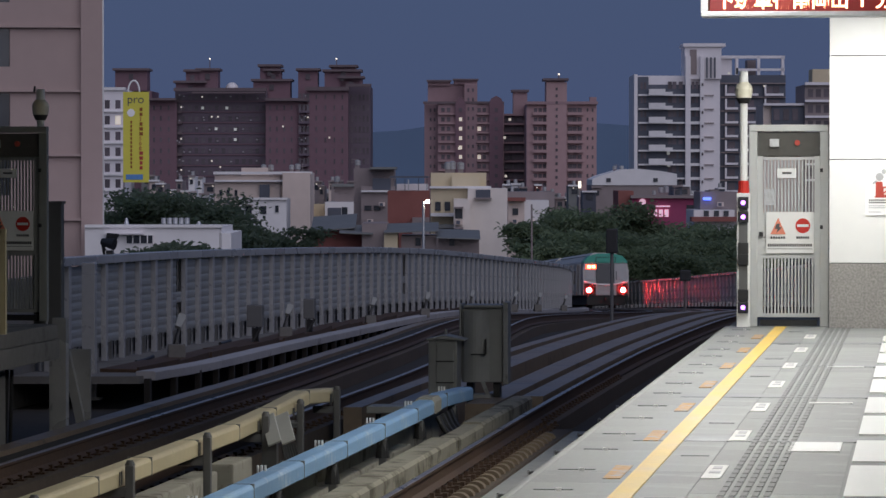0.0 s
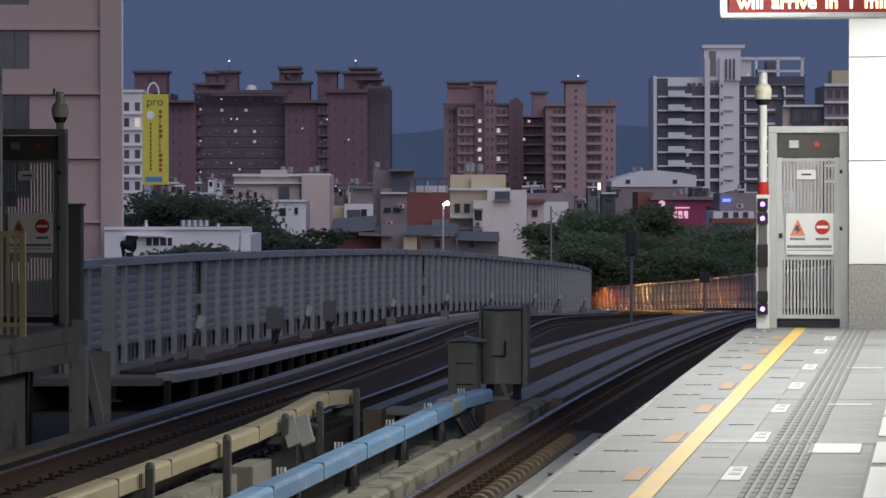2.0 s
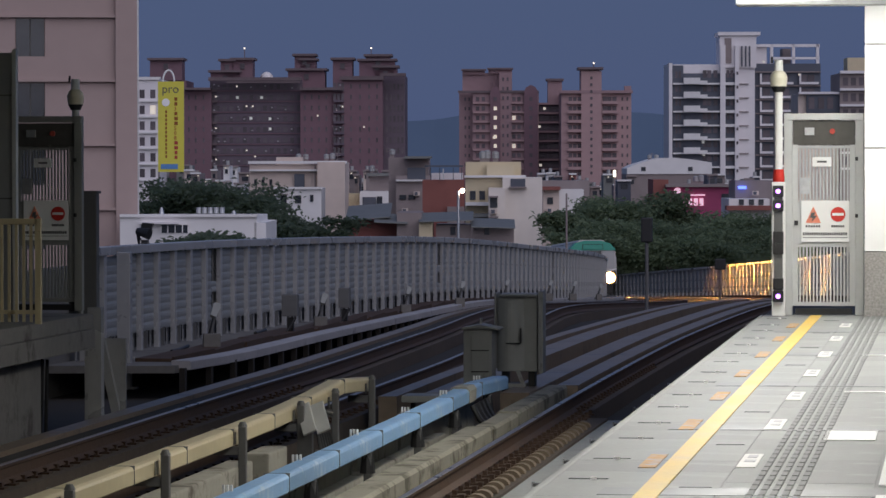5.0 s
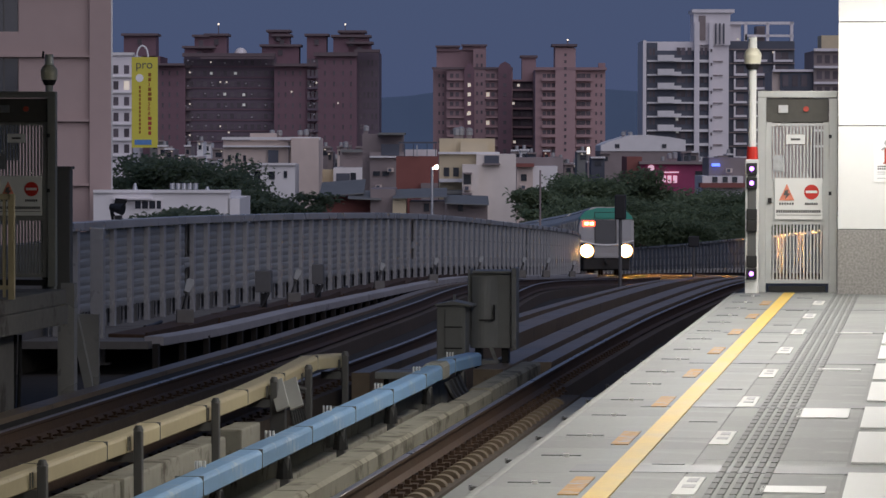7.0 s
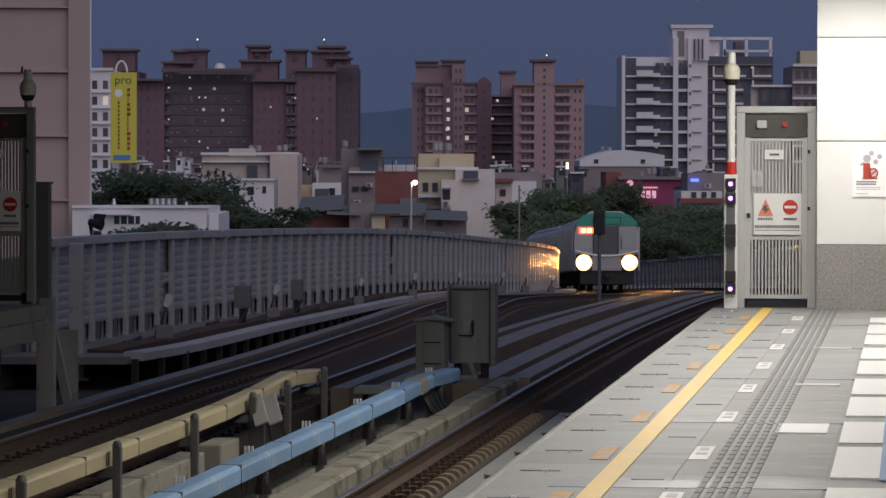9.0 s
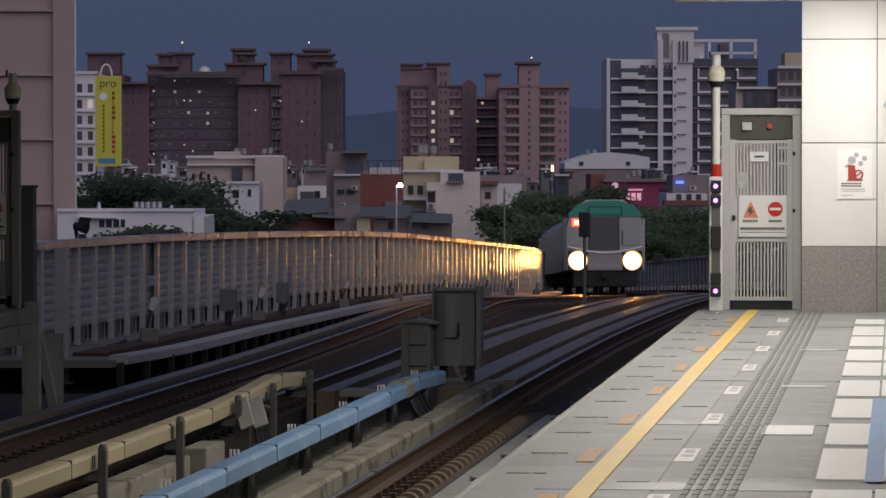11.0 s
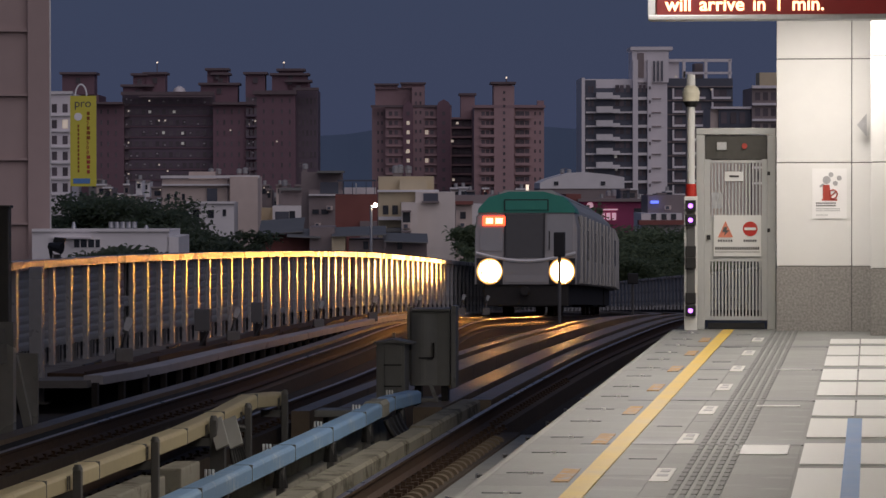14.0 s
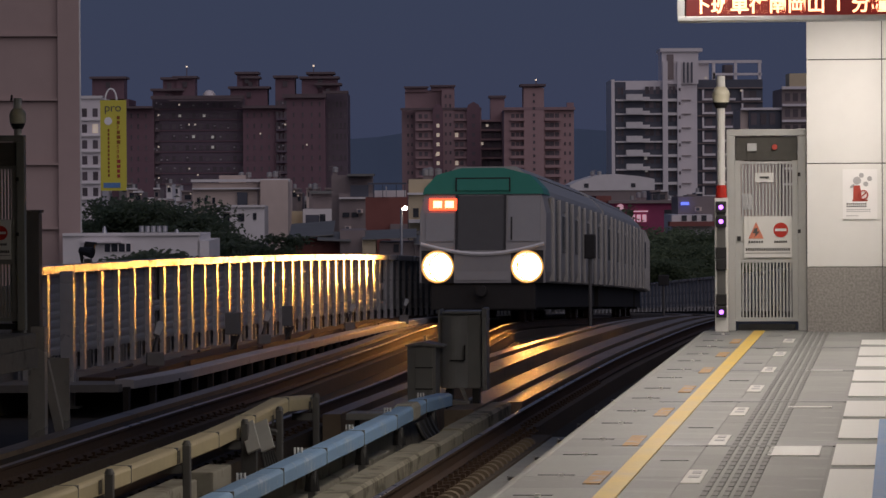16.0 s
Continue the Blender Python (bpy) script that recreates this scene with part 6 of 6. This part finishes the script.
for d0, d1 in ((17.0, 19.1), (19.7, 21.8), (22.1, 23.85), (24.4, 26.3), (26.6, 28.5), (29.1, 31.0), (31.3, 33.1), (33.7, 35.5), (35.75, 37.65), (38.15, 39.3)):
    for x0, x1 in ((-0.40, -0.115), (-0.10, 0.62), (0.63, 1.35)):
        a, b = plan(d0, x0), plan(d1, x1)
        me = mesh_of("white_tile", bx(0, b.x - a.x, 0, d1 - d0, -0.01, 0.0), "floor_white")
        piece("white_tile", me, floor, pose(a.x, a.y, 0.009))
a = plan(19.5, -0.155)
stripe = part("blue_stripe", bx(a.x, a.x + 0.095, a.y, a.y + 6.8, 0.009, 0.012), "blue_mark", floor)
a = plan(16, -1.56)
part("yellow_line", bx(a.x, a.x + 0.115, a.y, END - 0.15, 0.002, 0.011), "yellow_line", floor)
for k in range(8):
    d = 18.4 + 2.975 * k
    a = plan(d - 0.5, -1.70)
    part("orange_mark", bx(a.x + 0.012, a.x + 0.105, a.y, a.y + 0.95, 0.002, 0.0085), "orange_mark", floor)
    a = plan(d - 0.55, -1.19)
    w = part("white_mark", bx(a.x + 0.016, a.x + 0.12, a.y + 0.05, a.y + 1.0, 0.002, 0.0085), "white_mark", floor)
    part("mark_symbol", bx(a.x + 0.04, a.x + 0.10, a.y + 0.4, a.y + 0.55, 0.0086, 0.0105), "grey_print", w)
    part("mark_ring", bx(a.x + 0.045, a.x + 0.095, a.y + 0.7, a.y + 0.9, 0.0086, 0.0105), "grey_print", w)
    for dd, dots in ((0.15, True), (1.75, True)):
        a = plan(d + dd, -1.98)
        slot = part("floor_slot", bx(a.x, a.x + 0.2, a.y, a.y + 0.05, 0.002, 0.0075), "floor_dark", floor)
        if dots:
            part("stud", rod(bmesh.new(), (a.x + 0.13, a.y - 0.03, 0.0), (a.x + 0.13, a.y - 0.03, 0.016), 0.016), "white", slot)
    a = plan(d + 1.2, -1.38)
    part("floor_slot", bx(a.x, a.x + 0.16, a.y, a.y + 0.04, 0.002, 0.0075), "floor_dark", floor)
for d, n, x in ((22.9, 0.8, -0.785), (18.0, 0.35, -0.785), (27.7, 0.13, -0.80), (33.0, 0.1, -0.8)):
    a = plan(d, x)
    part("white_plate", bx(a.x, a.x + 0.30, a.y, a.y + n, 0.004, 0.010), "floor_white", floor)
bm = bmesh.new()
for k in range(5):
    x = 0.02 + k * 0.057
    box(bm, x, x + 0.032, 0.008, 0.275, 0, 0.007)
guide = mesh_of("tactile_tile", bm, "tactile")
d = 17.0
while d < 41.4:
    a = plan(d, -1.045)
    piece("tactile_tile", guide, floor, pose(a.x, a.y, 0.003))
    d += 0.3

# ---- track furniture ----
bm = bmesh.new()
n = 8
arc = [(0.09 * math.cos(math.pi * j / n), 0.065 * math.sin(math.pi * j / n)) for j in range(n + 1)]
prism(bm, arc, 0, 0.15)
hump = mesh_of("sleeper_block", bm, "hump")
bm = bmesh.new()
box(bm, -0.11, 0.11, 0, 0.16, 0, 0.02)
box(bm, 0.04, 0.08, 0.04, 0.12, 0.02, 0.06)
box(bm, -0.08, -0.04, 0.04, 0.12, 0.02, 0.06)
clip = mesh_of("rail_clip", bm, "rust")
for table, owner, d1, xs in ((NEAR, near_track, 58, (-0.7535, 0.7535)), (LEFT, left_track, 52, (-0.7535, 0.7535))):
    d = 20.0
    while d < d1:
        for x in xs:
            m = along(table, d, -0.2, x if table is LEFT or x > 0 or d > 46 else -0.57)
            piece("rail_clip", clip, owner, m)
        if d < 44 and table is NEAR:
            piece("sleeper_block", hump, owner, along(table, d, -0.2, -0.39))
        d += 0.44
bm = bmesh.new()
strip(bm, NEAR, rect(-0.552, -0.26, -0.42, -0.203), 8, 47, 2.5)
part("plinth_shelf", bm, "plinth", near_track)
bm = bmesh.new()
strip(bm, NEAR, rect(-0.258, 0.5, -0.42, -0.23), 8, 46, 2.5)
part("track_slab", bm, "edge_stone", near_track, "pale concrete slab between the rails")
for k in range(12):
    d = 22 + 2.8 * k
    m = along(NEAR, d, -0.228, 0.1)
    bar = part("drain_bar", bx(-0.2, 0.35, 0, 0.08, 0, 0.03), "joint", near_track, m=m)
    for x in (-0.2, 0.35):
        part("peg", rod(bmesh.new(), (x, 0.04, 0), (x, 0.04, 0.045), 0.018), "pale_metal", bar)

low_walls = thing("low_track_walls", Matrix.Identity(4), "low stained concrete walls carrying the third rails", "wall", kind="structure")
part("plank", bx(plan(20, -6.0).x - 0.14, plan(20, -6.0).x + 0.14, 19, 40, DECK, -1.2, 0.02), "kerb", low_walls, "dark stained ledge")
for off, top, segs in ((-6.44, -1.05, ((18, 25.6), (25.7, 31.0), (31.1, 35.6), (36.4, 37.4))), (-5.6, -1.06, ((18, 27), (27.2, 36), (36.2, 45))), (-5.47, -1.2, ((18, 25.4), (25.5, 33), (33.1, 41.5)))):
    for d0, d1 in segs:
        a = plan(d0, off)
        part("wall_block", bx(a.x - 0.12, a.x + 0.12, a.y, a.y + d1 - d0, DECK, top, 0.02), "concrete_pale", low_walls)


def cable(bm, a, b, sag, r=0.014):
    a, b = Vector(a), Vector(b)
    return tube(bm, [a.lerp(b, k / 8) - Vector((0, 0, sag * k / 2 * (1 - k / 8))) for k in range(9)], r)


p = plan(38.0, -6.3)
feed = thing("feeder_cover", pose(p.x, p.y, -0.8), "pale slanted feeder cover with hanging black cables", "cable box")
bm = bmesh.new()
for x in (0.08, 0.215):
    part("cover_plate", bx(-0.068, 0.068, -0.012, 0.012, -0.2, 0.17, 0.006), "gate", feed, m=pose(x - 0.02, -0.02, -0.03 + x * 0.1, -42, -24, 0))
part("hinge", rod(bmesh.new(), (-0.02, 0.1, 0.08), (0.3, 0.1, 0.01), 0.02), "cabinet", feed)
for k in range(6):
    part("cable", cable(bmesh.new(), (0.20 + 0.01 * k, -0.18 + k * 0.07, -0.17), (0.36 + 0.02 * k, -0.3 + k * 0.1, -0.68), 0.05), "black", feed)
part("stand", bx(0.02, 0.12, -0.06, 0.06, -0.7, -0.1), "cabinet", feed)
p = plan(44.2, -5.95)
tb = thing("track_box", pose(p.x, p.y, DECK), "flat grey track box on short legs with looped cables", "cable box")
part("lid", bx(-0.22, 0.2, -0.25, 0.25, 0.46, 0.54, 0.015), "relay", tb)
for x in (-0.12, 0.12):
    part("leg", bx(x - 0.025, x + 0.025, -0.04, 0.04, 0.0, 0.46), "black", tb)
for k in range(3):
    part("cable", cable(bmesh.new(), (-0.2 + k * 0.12, -0.2, 0.42), (-0.02 + k * 0.14, -0.3, 0.1), 0.14), "black", tb)
p = plan(43.3, -4.98)
loop = thing("cable_loops", pose(p.x, p.y, -1.16), "black traction cables looping below the blue third rail", "cables")
for k in range(4):
    part("cable", cable(bmesh.new(), (-0.12, -1.6 + k * 0.35, 0.22), (0.08, -1.75 + k * 0.3, 0.02), 0.06, 0.035), "black", loop)


# ---- walkway things ----
def floodlight(u, d, label, s=1.0, tilt=38):
    c = spot(u, 310, d)
    t = thing("floodlight", pose(c.x, c.y, RAIL + 0.05 - drop(d), 0, 0, 15), label, "floodlight", "trackside floodlights")
    part("stand", bx(-0.1 * s, 0.1 * s, -0.1, 0.1, 0, 0.2 * s, 0.01), "concrete", t)
    part("arm", rod(bmesh.new(), (0, 0, 0.2 * s), (0.06, 0, 0.48 * s), 0.022), "cabinet", t)
    head = part("head", prism(bmesh.new(), [(-0.03 * s, -0.1 * s), (0.03 * s, -0.1 * s), (0.05 * s, 0.07 * s), (0.03 * s, 0.1 * s), (-0.03 * s, 0.1 * s), (-0.05 * s, 0.07 * s)], -0.03, 0.03), "gate_dim", t, m=pose(0.05, -0.02, 0.47 * s, -38, 26, 0))
    part("lens", bx(-0.03 * s, 0.03 * s, 0.031, 0.04, -0.08 * s, 0.08 * s), "gate_dark", head)
    part("cable", cable(bmesh.new(), (0.03, 0.02, 0.4 * s), (-0.14, 0.05, 0.02), 0.06), "black", t)
    return t


for u, d, s in ((312, 58, 1.25), (505, 68, 1.1), (656, 79, 1.0), (752, 88, 1.0), (832, 97, 1.0), (909, 107, 1.0), (952, 114, 1.0), (998, 126, 0.9)):
    floodlight(u, d, "grey trackside floodlight on concrete foot, head tilted up", s)
for u, d, w in ((452, 65, 0.26), (548, 71, 0.2)):
    c = spot(u, 310, d)
    t = thing("junction_box", pose(c.x, c.y, RAIL + 0.05 - drop(d)), "dark junction box on a stand beside the fence", "junction box")
    part("box", bx(-w / 2, w / 2, -0.1, 0.1, 0.3, 0.66, 0.015), "cabinet", t)
    part("leg", bx(-0.05, 0.05, -0.05, 0.05, 0, 0.28), "black", t)
    part("cable", cable(bmesh.new(), (0.1, -0.1, 0.3), (-0.2, -0.2, 0.0), 0.12, 0.025), "black", t)
lid_rng = random.Random(21)
for k in range(24):
    d = 55.4 + k * 2.46
    m = along(LEDGE, d, 0.05, -0.62 + lid_rng.uniform(-0.06, 0.06)) @ pose(0, 0, 0, lid_rng.uniform(-0.6, 0.6), lid_rng.uniform(-2, 2), lid_rng.uniform(-1.2, 1.2))
    t = thing("cable_trough_lid", m, "rusty brown cable trough lid on the walkway", "trough lid", "cable trough lids")
    part("lid", bx(-0.26, 0.26, -1.2, 1.2, 0.0, 0.06, 0.01), "rust", t)
    part("lip", bx(0.26, 0.29, -1.2, 1.2, 0.0, 0.085), "rust", t)
    if k % 3 == 1:
        part("cable", cable(bmesh.new(), (-0.4, -0.9, 0.03), (-0.45, 0.6, 0.03), 0.01, 0.03), "black", t)
bm = bmesh.new()
strip(bm, LEDGE, [(-0.1, -0.09), (0.16, -0.09), (0.16, 0.015), (0.14, 0.03), (-0.1, 0.03)], 53.2, 300, 1.6, RAIL + 0.08)
solid("walkway_coping", bm, "coping", "pale coping along the walkway edge", "coping", "structure")
cope = thing("walkway_brackets", Matrix.Identity(4), "upright dark brackets below the walkway coping", "brackets", kind="structure")
# brackets share the deck's shade-dark colour, for the dark below the coping
post = mesh_of("bracket", bx(-0.04, 0.04, -0.05, 0.05, -0.42, 0.0), "deck")
d = 53.0
while d < 110:
    piece("bracket", post, cope, along(LEDGE, d, 0.02, 0.11))
    d += 1.3

spotl = thing("parapet_floodlight", along(FENCE_L, 58.8, 1.63), "black floodlight on a bent arm above the parapet fence", "floodlight")
part("foot", bx(-0.05, 0.05, -0.05, 0.05, -0.04, 0.03), "cabinet", spotl)
part("arm", tube(bmesh.new(), [(-0.06 - 0.05 * math.sin(math.pi * j / 8), 0, 0.03 + 0.16 * j / 8) for j in range(9)], 0.014), "black", spotl)
part("head", prism(bmesh.new(), [(-0.07, -0.07), (0.08, -0.05), (0.13, 0.06), (-0.03, 0.075)], -0.06, 0.06), "black", spotl, m=pose(0, 0, 0.21))

# fence end and posts of the opposite side
p = spot(158, 310, 54.0)
endp = thing("fence_end_post", pose(p.x, p.y, RAIL - 0.35), "heavy grey steel end post of the parapet fence with brace", "post")
part("post", bx(-0.09, 0.09, -0.08, 0.08, 0.0, 1.86, 0.01), "fence", endp)
part("foot_plate", bx(-0.16, 0.16, -0.14, 0.14, 0.0, 0.03), "fence", endp)
p = spot(105, 310, 45.2)
br = thing("steel_brace", pose(p.x, p.y, DECK), "grey steel upright with slanting brace beneath the platform end", "brace")
part("upright", bx(-0.11, 0.01, -0.05, 0.05, 0, 1.12), "fence", br)
part("slant", prism(bmesh.new(), [(0.02, 1.1), (0.12, 1.1), (0.36, 0.0), (0.26, 0.0)], -0.05, 0.05), "fence", br)
part("side_plate", prism(bmesh.new(), [(0.02, 1.12), (0.34, 1.12), (0.34, 0.35), (0.27, 0.0)], 0.08, 0.12), "fence", br)
p = spot(97, 310, 44.0)
bxp = thing("grey_box_post", pose(p.x, p.y, -0.2), "tall plain grey metal box post", "post")
part("casing", bx(-0.09, 0.09, -0.08, 0.08, 0.0, 1.48, 0.012), "cabinet", bxp)
part("cap", bx(-0.105, 0.105, -0.095, 0.095, 1.48, 1.51), "cabinet", bxp)
p = spot(-42, 310, 40.5)
wallp = thing("side_screen", pose(p.x, p.y, -0.2), "weathered blue-grey sheet screen above the opposite platform", "screen")
part("sheet", bx(-0.9, 0.02, -0.03, 0.03, 0.0, 2.94), "panel", wallp)
part("edge_trim", bx(0.02, 0.06, -0.05, 0.05, 0.0, 2.98), "gate", wallp)
for z in (1.45, 2.5):
    part("seam", bx(-0.9, 0.02, -0.036, -0.031, z, z + 0.015), "joint", wallp)
p = spot(192, 432, 58.7)
horn = thing("loudspeaker", pose(p.x, p.y, RAIL + 0.03 - drop(58.7)), "small black horn loudspeaker on the fence top", "loudspeaker")
part("arm", rod(bmesh.new(), (-0.06, 0, 1.5), (-0.06, 0, 1.72), 0.012), "black", horn)
part("horn", rod(bmesh.new(), (-0.1, 0, 1.76), (0.1, -0.05, 1.72), 0.05, 0.09, 12), "black", horn)
part("cable", cable(bmesh.new(), (-0.1, 0, 1.74), (-0.02, 0, 1.46), 0.08), "black", horn)
cb = thing("hanging_cables", pose(OP.x - 0.55, OP.y - 0.9, DECK), "bundle of dark cables under the platform slab", "cables")
for k in range(6):
    part("cable", cable(bmesh.new(), (k * 0.05, 0, 1.05), (k * 0.06 - 0.1, 0.1, 0.0), 0.05, 0.02), "black", cb)

# far poles and signals
for u, v, d in ((941, 362, 215),):
    c = spot(u, v, d)
    t = thing("lamp_post", pose(c.x, c.y, GROUND), "slim unlit grey lamp post behind the fence", "lamp post")
    part("pole", rod(bmesh.new(), (0, 0, 0), (0, 0, c.z - GROUND), 0.07, 0.05), "grey_render", t)
c = spot(1213, 310, 150)
t = thing("signal_post", pose(c.x, c.y, RAIL - 0.3 - drop(150)), "small dark railway signal beside the far track", "signal")
part("mast", rod(bmesh.new(), (0, 0, 0), (0, 0, 1.5), 0.045), "cabinet", t)
part("head", bx(-0.2, 0.2, -0.1, 0.1, 1.45, 1.85, 0.03), "black", t)


# ---- what moves ----
def front(t):
    """How far off the arriving train's front is."""
    return 216 - 16.7 * (t - 7) + 0.345 * (t - 7) ** 2


def chord(table, d, length=21.6):
    """The pose of a car whose front stands at d and whose rear lies further off along the line."""
    b = d + length
    p, q = plan(d, ease(table, d), RAIL - drop(d)), plan(b, ease(table, b), RAIL - drop(b))
    run = (q - p)
    yaw = math.degrees(math.atan2(-run.x, run.y))
    rise = math.degrees(math.atan2(run.z, math.hypot(run.x, run.y)))
    return pose(p.x, p.y, p.z, rise, 0, yaw)


def motions():
    times = [k * 0.5 for k in range(33)]
    for k, c in enumerate(ARRIVING):
        walk(c, [(t, chord(LEFT, front(t) + 22.0 * k)) for t in times])
    for k, c in enumerate(LEAVING):
        walk(c, [(t, chord(NEAR, 258 + 28 * t + 22.0 * k)) for t in times])
    def flip(a):
        return pose(0, 0.12, AXIS, a)
    walk(led_text, [(0.0, flip(180)), (0.66, flip(180)), (0.7, flip(135)), (0.75, flip(90)), (0.98, flip(85)), (1.04, flip(45)), (1.1, flip(0)), (15.5, flip(0)),
                    (15.6, flip(-60)), (15.7, flip(-120)), (15.8, flip(-180)), (16.0, flip(-180))])


motions()
